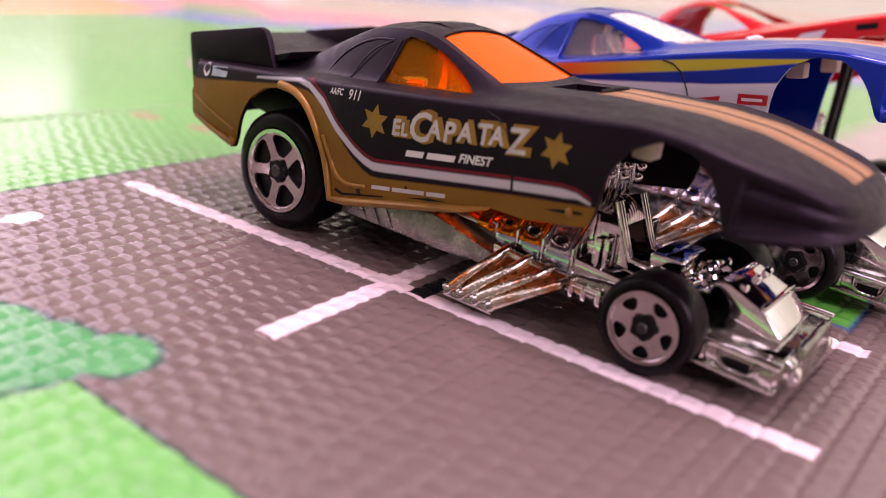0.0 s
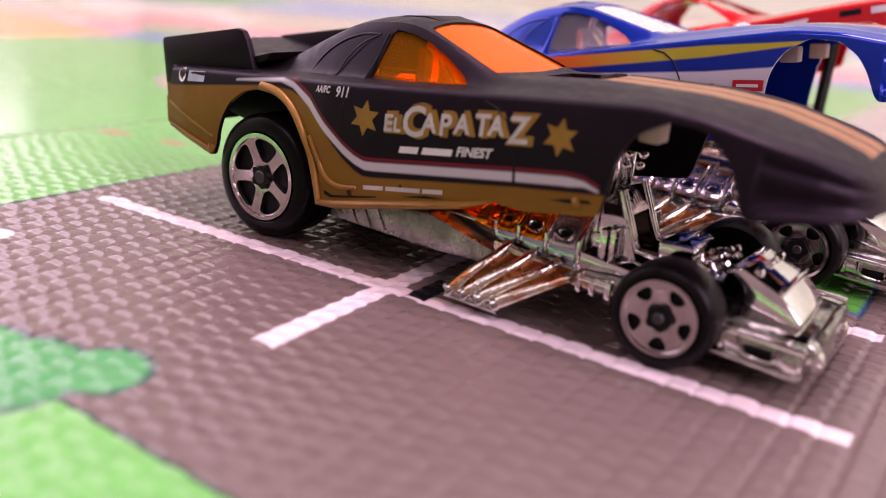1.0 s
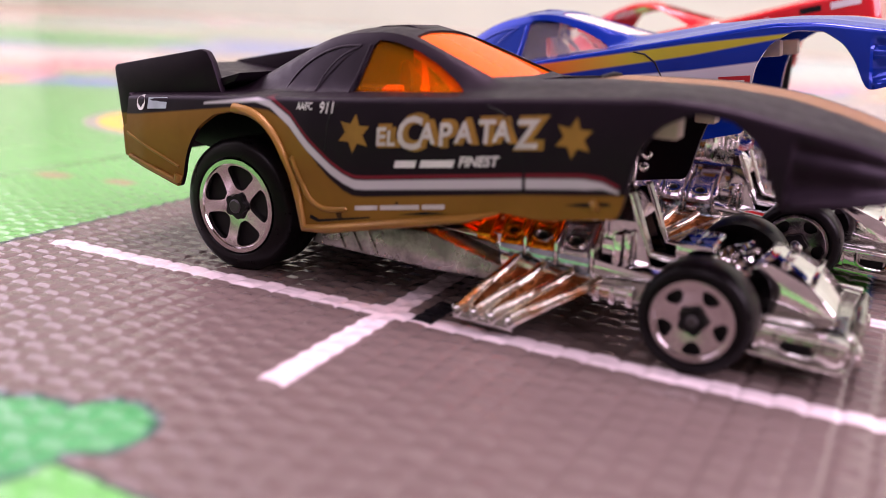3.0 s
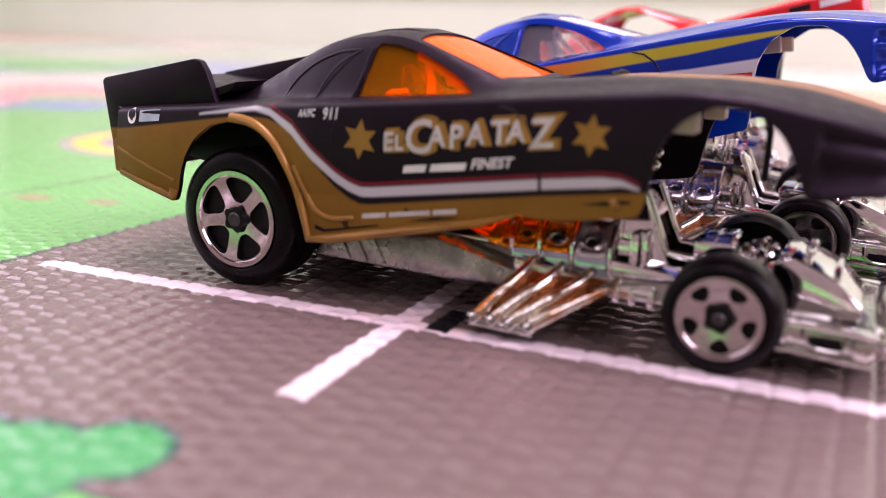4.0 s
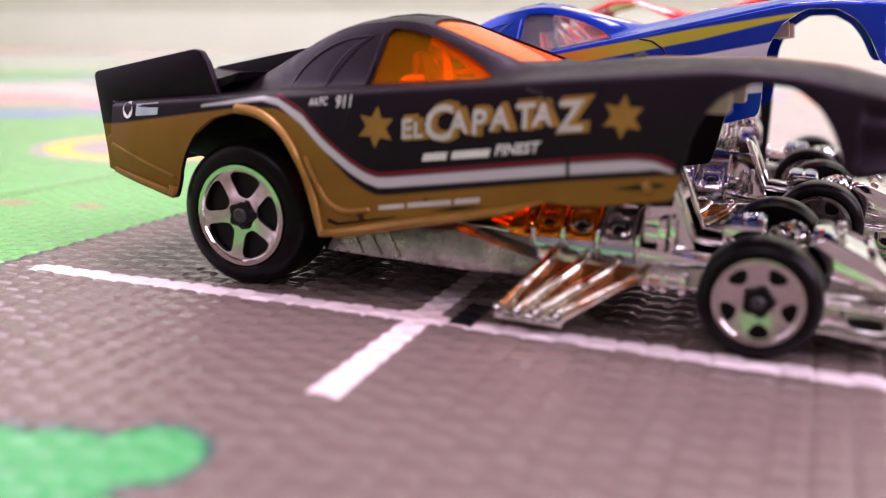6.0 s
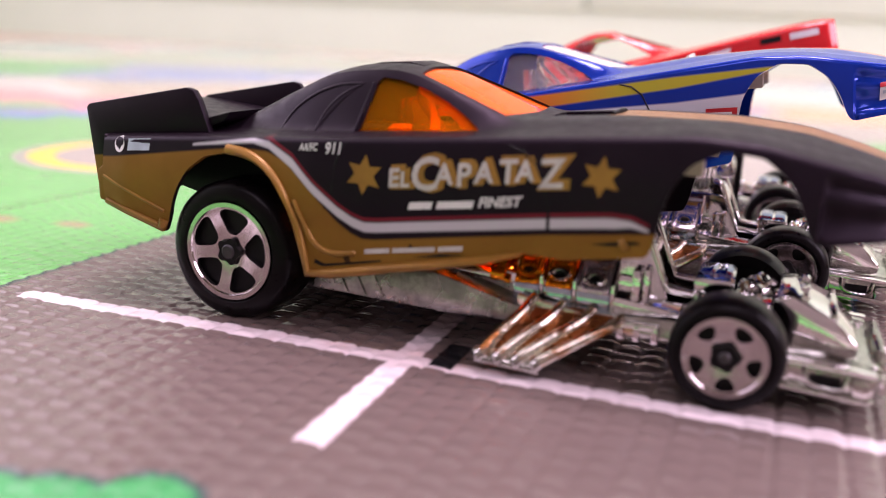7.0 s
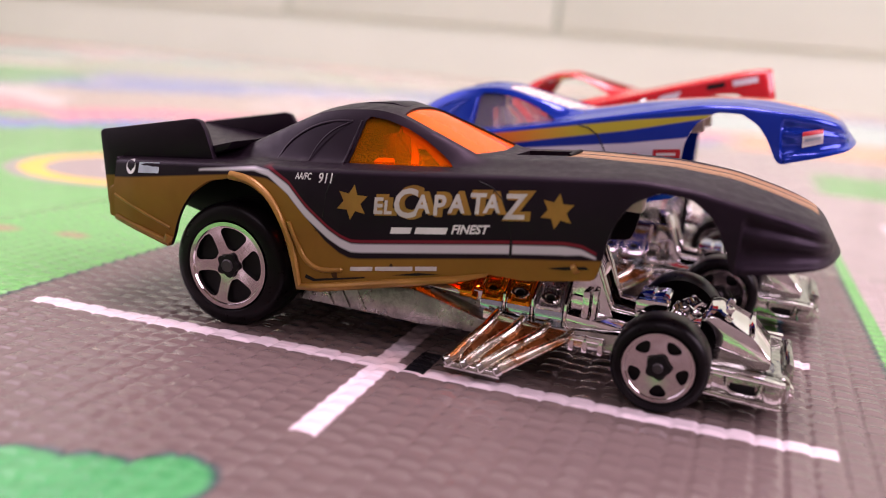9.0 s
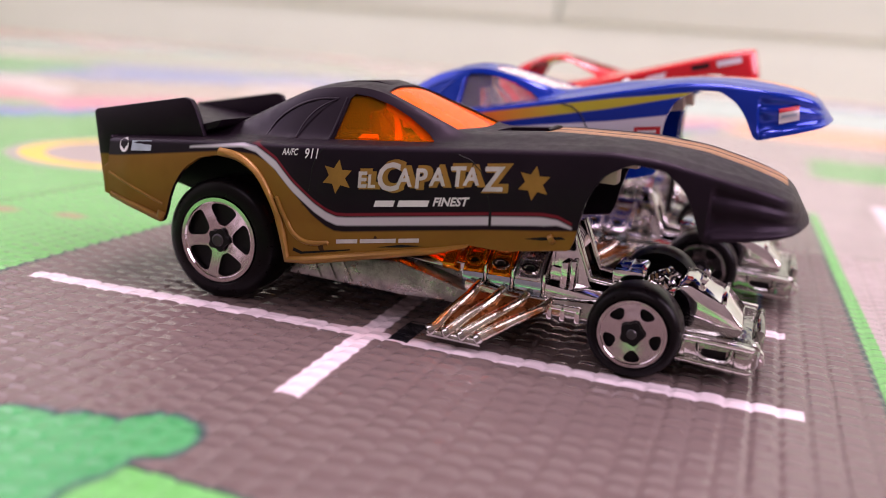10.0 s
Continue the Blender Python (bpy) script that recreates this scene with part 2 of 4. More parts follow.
def tube(points, radius, sides=10, bm=None):
    """A round bar along points; radius may be one number or one a point."""
    bm = bm or bmesh.new()
    pts = [Vector(p) for p in points]
    radii = radius if isinstance(radius, (list, tuple)) else [radius] * len(pts)
    rings = []
    for i, p in enumerate(pts):
        way = (pts[min(i + 1, len(pts) - 1)] - pts[max(i - 1, 0)]).normalized()
        a = way.orthogonal().normalized() if not rings else (side - way * side.dot(way)).normalized()
        side = a
        b = way.cross(a)
        rings.append([bm.verts.new(p + radii[i] * (math.cos(k) * a + math.sin(k) * b)) for k in np.linspace(0, 2 * math.pi, sides, endpoint=False)])
    for r, s in zip(rings, rings[1:]):
        for k in range(sides):
            bm.faces.new((r[k], r[(k + 1) % sides], s[(k + 1) % sides], s[k]))
    bm.faces.new(rings[0][::-1])
    bm.faces.new(rings[-1])
    return bm


def lathe(profile, centre, sides=64, bm=None):
    """A ring turned round the y axis: (radius, y) points, closed."""
    bm = bm or bmesh.new()
    rings = [[bm.verts.new((centre[0] + r * math.cos(a), centre[1] + y, centre[2] + r * math.sin(a))) for r, y in profile] for a in np.linspace(0, 2 * math.pi, sides, endpoint=False)]
    for i in range(sides):
        a, b = rings[i], rings[(i + 1) % sides]
        for k in range(len(profile)):
            m = (k + 1) % len(profile)
            bm.faces.new((a[k], a[m], b[m], b[k]))
    bmesh.ops.recalc_face_normals(bm, faces=bm.faces)
    return bm


# ---- the play mat ----
def mat_material():
    n = Nodes("printed_play_mat", rough=0.35)
    x, y, z = n.xyz()
    fine, wide = n.noise(500, 4), n.noise(25, 4)
    fuzz = n.ramp(n.noise(160, 3), 0, 1, -0.05, 0.05)
    xs, ys = n.math("ADD", x, fuzz), n.math("ADD", y, fuzz)

    def disc(cx, cy, r, soft=0.04, stretch=1.0):
        dx, dy = n.math("SUBTRACT", xs, cx), n.math("MULTIPLY", n.math("SUBTRACT", ys, cy), stretch)
        d = n.math("SQRT", n.math("ADD", n.math("MULTIPLY", dx, dx), n.math("MULTIPLY", dy, dy)))
        return n.above(r, d, soft)

    def rect(x0, x1, y0, y1, soft=0.02):
        return n.both(n.inside(x, x0, x1, soft), n.inside(y, y0, y1, soft))

    green = n.mix(n.ramp(wide, 0.3, 0.7), (0.105, 0.37, 0.085), (0.145, 0.43, 0.12))
    colour = n.mix(n.ramp(fine, 0.35, 0.65), green, (0.14, 0.45, 0.11))
    # far prints, by the way across the field
    s = n.math("ADD", n.math("MULTIPLY", x, -0.74), n.math("MULTIPLY", y, 0.67))
    s = n.math("ADD", s, n.ramp(n.noise(11, 4, 0.65), 0, 1, -6.5, 6.5))
    for lo, hi, c in ((20.0, 22.5, (0.12, 0.19, 0.55)), (22.5, 27.5, (0.66, 0.25, 0.32)), (27.5, 38, (0.48, 0.42, 0.33)), (38, 52, (0.20, 0.27, 0.50)), (52, 75, (0.40, 0.42, 0.30)), (75, 140, (0.28, 0.45, 0.38))):
        colour = n.mix(n.inside(s, lo, hi, 0.5), colour, c)
    for scale, cut, c in ((9, 0.56, (0.62, 0.58, 0.52)), (13, 0.60, (0.16, 0.42, 0.18)), (10.3, 0.61, (0.62, 0.28, 0.30))):
        blot = n.both(n.above(n.noise(scale, 3), cut, 0.012), n.above(s, 23, 0.5))
        colour = n.mix(blot, colour, c)
    colour = n.mix(disc(-41, 30.5, 8.5, 0.8), colour, (0.13, 0.42, 0.12))
    colour = n.mix(rect(-60, -18.2, 2, 11.5, 0.4), colour, (0.80, 0.33, 0.12))
    # a yellow ring with a grey middle
    colour = n.mix(disc(-8.3, 8.3, 2.75), colour, (0.33, 0.33, 0.27))
    colour = n.mix(disc(-8.3, 8.3, 2.45), colour, (0.78, 0.56, 0.06))
    colour = n.mix(disc(-8.3, 8.3, 1.9), colour, (0.36, 0.31, 0.28))
    colour = n.mix(disc(-8.0, 8.5, 1.0), colour, (0.72, 0.66, 0.64))
    for cx, cy, r in ((-5.6, 2.0, 0.32), (-4.45, 2.3, 0.28), (-7.8, 0.6, 0.3)):
        colour = n.mix(n.math("MULTIPLY", disc(cx, cy, r, 0.12, 1.6), 0.7), colour, (0.36, 0.21, 0.14))
    # the roads
    asphalt = n.mix(n.ramp(wide, 0.3, 0.7), (0.128, 0.098, 0.089), (0.155, 0.120, 0.108))
    asphalt = n.mix(n.ramp(fine, 0.3, 0.7), asphalt, (0.140, 0.107, 0.097))
    pale = n.mix(n.ramp(wide, 0.3, 0.7), (0.34, 0.30, 0.275), (0.41, 0.36, 0.33))
    slant = n.math("SUBTRACT", x, n.math("MULTIPLY", y, -0.03))
    colour = n.mix(n.both(n.above(slant, 7.46), n.above(34, y)), colour, pale)
    colour = n.mix(rect(2.6, 30, 12.6, 34, 0.4), colour, pale)
    colour = n.mix(rect(7.3, 30, 20, 26, 0.3), colour, green)
    colour = n.mix(rect(8.4, 8.75, 10.5, 15, 0.1), colour, (0.75, 0.68, 0.68))
    colour = n.mix(rect(4, 30, 34, 46, 0.8), colour, (0.84, 0.38, 0.20))
    colour = n.mix(rect(-2.4, 30, 46, 75, 1.0), colour, (0.42, 0.58, 0.50))
    road = n.both(n.inside(slant, -2.78, 7.22, 0.02), n.inside(y, -3.66, 12.5))
    rim = n.both(n.inside(slant, -2.84, 7.28, 0.02), n.inside(y, -3.71, 12.56))
    colour = n.mix(rim, colour, (0.045, 0.07, 0.06))
    colour = n.mix(road, colour, asphalt)
    # a green print with a blue edge by the second bay
    colour = n.mix(rect(4.55, 6.03, 2.98, 4.40, 0.03), colour, (0.04, 0.10, 0.22))
    colour = n.mix(rect(4.60, 5.97, 3.04, 4.34, 0.03), colour, (0.10, 0.42, 0.06))
    # a bush printed over the road's edge
    for grow, c in ((0.06, (0.03, 0.07, 0.07)), (0.0, (0.05, 0.28, 0.09))):
        bush = n.math("MAXIMUM", disc(0.72, -4.25, 0.95 + grow), disc(1.62, -3.24, 0.36 + grow))
        bush = n.math("MAXIMUM", bush, disc(1.15, -3.75, 0.60 + grow))
        bush = n.math("MAXIMUM", bush, disc(-0.3, -4.4, 0.8 + grow))
        leaf = c if grow else n.mix(n.ramp(n.noise(120, 3), 0.3, 0.7), c, (0.08, 0.35, 0.12))
        colour = n.mix(bush, colour, leaf)
    colour = n.mix(disc(-1.78, -2.2, 0.17, 0.02, 0.7), colour, (0.66, 0.58, 0.60))
    # white parking lines, and a near-black patch beside the cross line
    ink = n.mix(n.ramp(fine, 0.3, 0.7), (0.70, 0.61, 0.63), (0.78, 0.69, 0.71))
    lean = n.curve(x, [(-3, -0.50), (-2.35, -0.43), (2.0, -0.17), (6.5, -0.03), (7, -0.01)], -3, 7, -2, 2)
    first = n.both(n.inside(x, -2.38, 6.47), n.inside(n.math("SUBTRACT", y, lean), -0.12, 0.12, 0.015))
    second = n.both(n.inside(x, -2.4, 6.32), n.inside(y, 2.34, 2.60, 0.015))
    third = n.both(n.inside(x, -2.4, 6.32), n.inside(y, 5.75, 6.0, 0.015))
    tee_at = n.math("ADD", x, n.math("MULTIPLY", y, 0.045))
    tee = n.both(n.inside(tee_at, 1.90, 2.15, 0.015), n.inside(y, -2.03, 4.5))
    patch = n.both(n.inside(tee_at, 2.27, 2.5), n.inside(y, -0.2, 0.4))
    lines = n.math("MAXIMUM", n.math("MAXIMUM", first, second), n.math("MAXIMUM", tee, third))
    colour = n.mix(lines, colour, ink)
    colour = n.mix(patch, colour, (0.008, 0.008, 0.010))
    n.put("Base Color", colour)
    n.put("Roughness", n.ramp(n.noise(260, 4), 0.3, 0.7, 0.11, 0.22))
    n.put("Specular IOR Level", 0.45)
    n.bump(n.noise(1400, 4), 0.25, 0.00006)
    return n.mat


def emboss(x, y):
    """Height of the mat's pressed weave: staggered pads in columns, with grooves between."""
    px, py = 0.25, 0.235
    col = np.floor(x / px)
    fx = np.abs((x / px) % 1.0 - 0.5) * 2
    stagger = 0.5 * (col % 2) + 0.12 * np.sin(col * 2.4)
    jog = 0.10 * np.sin(col * 7.1 + np.floor(y / py) * 3.7)
    t = (y / py + stagger + 0.16 * fx ** 2 + jog) % 1.0
    crest = np.where(t < 0.28, np.sin(np.clip(t / 0.28, 0, 1) * math.pi / 2), np.clip((1 - t) / 0.72, 0, 1) ** 1.6)
    groove = -0.75 * np.interp(x, [4.6, 6.0], [1.0, 1.9]) * np.exp(-((1 - fx) / 0.13) ** 2)
    groove = groove * (0.72 + 0.28 * np.sin(y * 52 + col * 1.9))
    calm = np.interp(x, [-4.5, -2.6], [0.45, 1.0])
    return 0.0185 * calm * (crest * np.clip(1.15 - fx ** 3, 0, 1) + groove) - 0.019


def grid_mesh(name, xs, ys, heights, material):
    nx, ny = len(xs), len(ys)
    gx, gy = np.meshgrid(xs, ys)
    co = np.stack([gx, gy, heights(gx, gy)], -1).reshape(-1, 3) * U
    i = np.arange(nx * ny).reshape(ny, nx)
    quads = np.stack([i[:-1, :-1], i[:-1, 1:], i[1:, 1:], i[1:, :-1]], -1).reshape(-1, 4)
    me = bpy.data.meshes.new(name)
    me.vertices.add(len(co))
    me.vertices.foreach_set("co", co.ravel())
    me.loops.add(quads.size)
    me.loops.foreach_set("vertex_index", quads.ravel())
    me.polygons.add(len(quads))
    me.polygons.foreach_set("loop_start", np.arange(0, quads.size, 4))
    me.update(calc_edges=True)
    me.polygons.foreach_set("use_smooth", np.ones(len(quads), bool))
    me.materials.append(material)
    return new(name, me)


MAT = mat_material()
# the pressed relief is drawn where the cars stand; coarser cells carry the sheet on
near_x, near_y = np.arange(-6.0, 10.01, 0.03), np.arange(-6.0, 8.01, 0.022)
xs = np.concatenate([np.linspace(-75, -6.5, 40), near_x, np.linspace(10.5, 75, 40)])
ys = np.concatenate([np.linspace(-60, -6.5, 30), near_y, np.linspace(8.5, 85, 40)])


def mat_height(x, y):
    inside = (x > -6.01) & (x < 10.01) & (y > -6.01) & (y < 8.01)
    return np.where(inside, emboss(x, y), -0.008)


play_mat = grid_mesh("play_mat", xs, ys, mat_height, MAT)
tagged(play_mat, "printed vinyl play mat with grey road, white bays and green fields", "play mat")

# ---- the room ----
WALL = plain("cream_wall_paint", (0.60, 0.71, 0.56), 0.6, vary=0.03, scale=6)
PANEL = plain("pale_door_panel", (0.62, 0.73, 0.58), 0.5, vary=0.03, scale=5)
FLOOR = plain("light_floor_boards", (0.45, 0.36, 0.27), 0.4, vary=0.12, scale=8)
CEIL = plain("white_ceiling_paint", (0.82, 0.80, 0.78), 0.7, vary=0.02, scale=6)
# unseen ceiling, east and south walls: dark to deepen blacks and chrome reflections
DARK_UNSEEN = plain("dark_unseen_surface", (0.16, 0.12, 0.09), 0.6, vary=0.2, scale=6)
DARK_BACK = plain("dark_unseen_back", (0.17, 0.145, 0.14), 0.9, vary=0.2, scale=8)


def setting(name, lo, hi, material, label, bevel=0.0):
    return tagged(part(name, box(lo, hi, bevel), material), label, name.split("_")[0], kind="structure")


setting("floor", (-160, -160, -9), (160, 130, -0.4), FLOOR, "light wooden floor under the play mat")
setting("ceiling", (-160, -160, 240), (160, 130, 250), DARK_UNSEEN, "unseen ceiling of the room, darkened for deeper reflections")
setting("wall_north", (-160, 112, -0.4), (160, 122, 240), WALL, "cream wall behind the play mat")
for lo, hi in (((150, -150, -0.4), (160, 112, 59)), ((150, -150, 181), (160, 112, 240)), ((150, -150, 59), (160, -61, 181)), ((150, 61, 59), (160, 112, 181))):
    setting("wall_east", lo, hi, DARK_UNSEEN, "unseen wall round a window, darkened for deeper reflections")
for k, (lo, hi) in enumerate((((-160, -150, -0.4), (-150, 112, 29)), ((-160, -150, 192), (-150, 112, 240)), ((-160, -150, 29), (-150, -67, 192)), ((-160, 87, 29), (-150, 112, 192)))):
    setting("wall_west", lo, hi, WALL, "cream wall round a bright window")
for lo, hi in (((-160, -160, -0.4), (160, -150, 140)), ((-160, -160, 216), (160, -150, 240)), ((-160, -160, 140), (-62, -150, 216)), ((62, -160, 140), (160, -150, 216))):
    setting("wall_south", lo, hi, DARK_BACK, "unseen south wall round a high window, darkened for deeper reflections")


def panel_wall():
    """Tall pale panels against the far wall, with narrow upright joints."""
    for x0 in (-149, -107, -65, -23, 19, 61, 103):
        ob = part("wall_panel", box((x0 + 0.15, 109.5, 7), (x0 + 41.85, 111.8, 238), 0.5), PANEL)
        tagged(ob, "tall pale cream panel on the far wall", "panel", "wall panels", "structure")
    setting("baseboard", (-150, 110, -0.4), (150, 112, 7), PANEL, "pale skirting board along the wall")


panel_wall()


# an assumed, unseen fitting round the added overhead fill
def assumed_ceiling_lamp():
    lamp = empty("assumed_ceiling_lamp", pose(0.1, 0.35, 2.40))
    tagged(lamp, "assumed square ceiling lamp out of view, added for light from above", "lamp")
    part("lamp_base", box((-40, -40, -8), (40, 40, 0), 1.5), CEIL, lamp)
    bm = bmesh.new()
    for lo, hi in (((-40, -40, -14), (-36.5, 40, -8)), ((36.5, -40, -14), (40, 40, -8)), ((-36.5, -40, -14), (36.5, -36.5, -8)), ((-36.5, 36.5, -14), (36.5, 40, -8))):
        box(lo, hi, 0.4, 2, bm)
    part("lamp_rim", bm, CEIL, lamp)


assumed_ceiling_lamp()


# ---- toy drag cars ----
def smooth_curve(points, xs, soften=3):
    px, pz = zip(*points)
    even = np.linspace(px[0], px[-1], 420)
    v = np.interp(even, px, pz)
    for _ in range(soften):
        v = np.concatenate([v[:1], (v[:-2] + 2 * v[1:-1] + v[2:]) / 4, v[-1:]])
    return np.interp(xs, even, v)


LOW_SLUNG = dict(
    start=-1.62, end=6.25,
    half=[(-1.62, 1.16), (-1.3, 1.22), (0.0, 1.26), (0.6, 1.27), (1.0, 1.30), (1.6, 1.29), (3.2, 1.21), (4.2, 1.20), (5.1, 1.18), (5.5, 1.13), (5.8, 1.03), (6.02, 0.90), (6.12, 0.76), (6.19, 0.58), (6.23, 0.40), (6.25, 0.22)],
    belt=[(-1.62, 1.72), (-0.25, 1.84), (1.2, 1.95), (2.5, 2.06), (3.5, 2.15), (4.4, 2.23), (4.9, 2.20), (5.4, 2.10), (5.8, 2.02), (6.1, 1.92), (6.25, 1.84)],
    top=[(-1.62, 1.75), (-0.75, 1.84), (-0.21, 2.02), (0.27, 2.28), (0.72, 2.51), (1.0, 2.59), (1.47, 2.635), (1.72, 2.60), (2.2, 2.42), (2.78, 2.20), (3.67, 2.285), (4.6, 2.30), (5.2, 2.25), (5.65, 2.14), (6.0, 2.03), (6.18, 1.95), (6.25, 1.89)],
    roof=[(-1.62, 0.6), (-0.3, 0.50), (0.5, 0.60), (1.2, 0.66), (1.75, 0.68), (2.3, 0.74), (2.8, 0.72), (3.5, 0.66), (5.0, 0.60), (5.8, 0.50), (6.28, 0.16)],
    base=[(-1.62, 0.9), (-0.5, 0.78), (0.5, 0.92), (1.2, 0.98), (2.0, 1.0), (2.5, 0.98), (3.0, 1.0), (4.5, 1.02), (5.4, 0.98), (5.8, 0.88), (6.1, 0.66), (6.28, 0.26)],
    low=[(-1.62, 1.0), (-0.78, 0.78), (-0.70, 1.05), (-0.6, 1.28), (-0.45, 1.5), (-0.25, 1.64), (0.1, 1.72), (0.4, 1.64), (0.6, 1.48), (0.76, 1.22), (0.86, 0.9), (0.93, 0.62), (1.0, 0.62), (2.6, 0.98), (3.04, 1.10), (3.4, 1.09), (4.14, 1.21), (4.15, 1.5), (4.22, 1.78), (4.36, 2.0), (4.6, 2.13), (4.9, 2.10), (5.1, 1.95), (5.22, 1.75), (5.29, 1.50), (5.34, 1.46), (5.5, 1.49), (5.8, 1.53), (6.1, 1.58), (6.25, 1.63)],
)
# the red car has a shorter, squarer nose
BOXY = dict(
    start=-1.62, end=5.02,
    half=[(-1.62, 1.16), (0.0, 1.26), (3.2, 1.22), (4.6, 1.18), (4.92, 1.12), (5.02, 1.04)],
    belt=[(-1.62, 1.84), (-0.25, 1.9), (1.2, 1.95), (2.5, 1.97), (4.0, 2.02), (4.8, 2.02), (5.02, 1.98)],
    top=[(-1.62, 1.9), (0.0, 2.02), (0.6, 2.32), (1.05, 2.56), (1.5, 2.63), (1.8, 2.58), (2.3, 2.30), (2.8, 2.04), (3.6, 2.06), (4.6, 2.07), (5.02, 2.02)],
    roof=[(-1.62, 0.8), (1.2, 0.66), (2.3, 0.7), (3.5, 0.75), (5.02, 0.8)],
    base=[(-1.62, 0.95), (1.2, 0.98), (2.5, 0.98), (4.5, 1.02), (5.02, 0.95)],
    low=[(-1.62, 1.0), (-0.78, 0.8), (-0.6, 1.28), (-0.2, 1.66), (0.1, 1.7), (0.4, 1.64), (0.76, 1.22), (0.93, 0.64), (2.6, 0.98), (3.6, 1.14), (3.62, 1.3), (3.75, 1.58), (4.1, 1.76), (4.45, 1.72), (4.68, 1.55), (4.74, 1.48), (5.02, 1.55)],
)


# the blue car's sill hangs lower before its front arch
DEEP_SILL = dict(LOW_SLUNG, low=[p if not 2.6 < p[0] < 4.145 else (p[0], p[1] - 0.15) for p in LOW_SLUNG["low"]])
LONG_NOSED = (LOW_SLUNG, DEEP_SILL)


def shell_bmesh(spec, reach=None):
    """The lofted outer skin of a body, whole or over a reach of x."""
    marks = [p[0] for p in spec["low"]]
    xs = np.unique(np.round(np.concatenate([np.linspace(spec["start"], spec["end"], 260), np.linspace(spec["end"] - 0.35, spec["end"], 24), marks]), 3))
    c = {k: smooth_curve(spec[k], xs, 40 if k != "half" else 10) for k in ("half", "belt", "top", "roof", "base")}
    low = smooth_curve(spec["low"], xs, 5)
    if reach:
        keep = (xs > reach[0]) & (xs < reach[1])
        xs, low, c = xs[keep], low[keep], {k: v[keep] for k, v in c.items()}
    bm = bmesh.new()
    rings = []
    for i, x in enumerate(xs):
        w, zs, zt, wt, wg = (c[k][i] for k in ("half", "belt", "top", "roof", "base"))
        wt, wg = min(wt, w * 0.8), min(wg, w * 0.93)
        r = min(0.10, (w - wg) * 0.8)
        pts = []
        for u in np.linspace(0, 1, 8):
            pts.append((u * wt, zt - (zt - zs) * 0.10 * u ** 3))
        z1 = pts[-1][1]
        for u in np.linspace(0, 1, 9)[1:]:
            e = u * u * (3 - 2 * u) * 0.55 + u * 0.45
            pts.append((wt + (wg - wt) * u, z1 + (zs + 0.03 - z1) * e))
        for a in np.linspace(0, math.pi / 2, 6):
            pts.append((w - r + r * math.sin(a), zs - r * 0.6 + r * 0.6 * math.cos(a)))
        zb = min(low[i], zs - 0.08)
        z2 = zs - r * 0.6
        for u in np.linspace(0, 1, 25)[1:]:
            z = z2 + (zb - z2) * u
            full = max(0.0, min(1.0, (z2 - z) / 1.0))
            bow = 0.045 * math.sin(math.pi * min(1, full * 1.25))
            nose = max(0.0, min(1.0, (x - 5.34) / 0.05)) if spec in LONG_NOSED else 0.0
            if nose:
                bow = 0.02 - 0.035 * math.exp(-((u - 0.20) / 0.08) ** 2) + 0.01 * math.exp(-((u - 0.38) / 0.10) ** 2) - 0.04 * math.exp(-((u - 0.64) / 0.14) ** 2)
                bow = nose * (bow + 0.05 * max(0.0, min(1.0, (u - 0.80) / 0.10))) - 0.02 * nose
            pts.append((w + bow, z))
        ring = [(-y, z) for y, z in pts[::-1]] + pts[1:]
        # the nose leans back over a forward lip
        tip = max(0.0, (x - 5.85) / 0.4) ** 2 if spec in LONG_NOSED else 0.0
        lean = [tip * (0.02 - 0.16 * min(1, max(0, (z - zb) / max(0.05, zt - zb) - 0.15))) for y, z in ring]
        rings.append([bm.verts.new((x + d, YC + y, z)) for d, (y, z) in zip(lean, ring)])
    for a, b in zip(rings, rings[1:]):
        for k in range(len(a) - 1):
            bm.faces.new((a[k], b[k], b[k + 1], a[k + 1]))
    n = len(rings[0])
    if not reach:
        bm.faces.new([rings[-1][k] for k in range(n)])
    bmesh.ops.recalc_face_normals(bm, faces=bm.faces)
    if sum(f.normal.z * f.calc_area() for f in bm.faces) < 0:
        bmesh.ops.reverse_faces(bm, faces=bm.faces)
    return bm


def thick(bm, depth):
    """Gives a skin its thickness inwards."""
    bm.normal_update()
    old = list(bm.faces)
    inner = {v: bm.verts.new(v.co - v.normal * depth) for v in list(bm.verts)}
    rim = [e for e in bm.edges if len(e.link_faces) == 1]
    pairs = [(e.verts[0], e.verts[1], e.link_faces[0]) for e in rim]
    for f in old:
        bm.faces.new([inner[v] for v in reversed(f.verts)])
    for a, b, f in pairs:
        order = [v for v in f.verts]
        i = order.index(a)
        if order[(i + 1) % len(order)] is not b:
            a, b = b, a
        bm.faces.new((b, a, inner[a], inner[b]))
    bm.normal_update()
    return bm


def boolean(target, cutters, operation="DIFFERENCE"):
    """Cuts a mesh object with others, and leaves the result as its mesh."""
    for c in cutters:
        m = target.modifiers.new("cut", "BOOLEAN")
        m.operation, m.solver, m.object = operation, "EXACT", c
    bpy.context.view_layer.update()
    me = bpy.data.meshes.new_from_object(target.evaluated_get(bpy.context.evaluated_depsgraph_get()))
    target.modifiers.clear()
    target.data = me
    return target


def discard(obs):
    for o in obs:
        bpy.data.objects.remove(o)


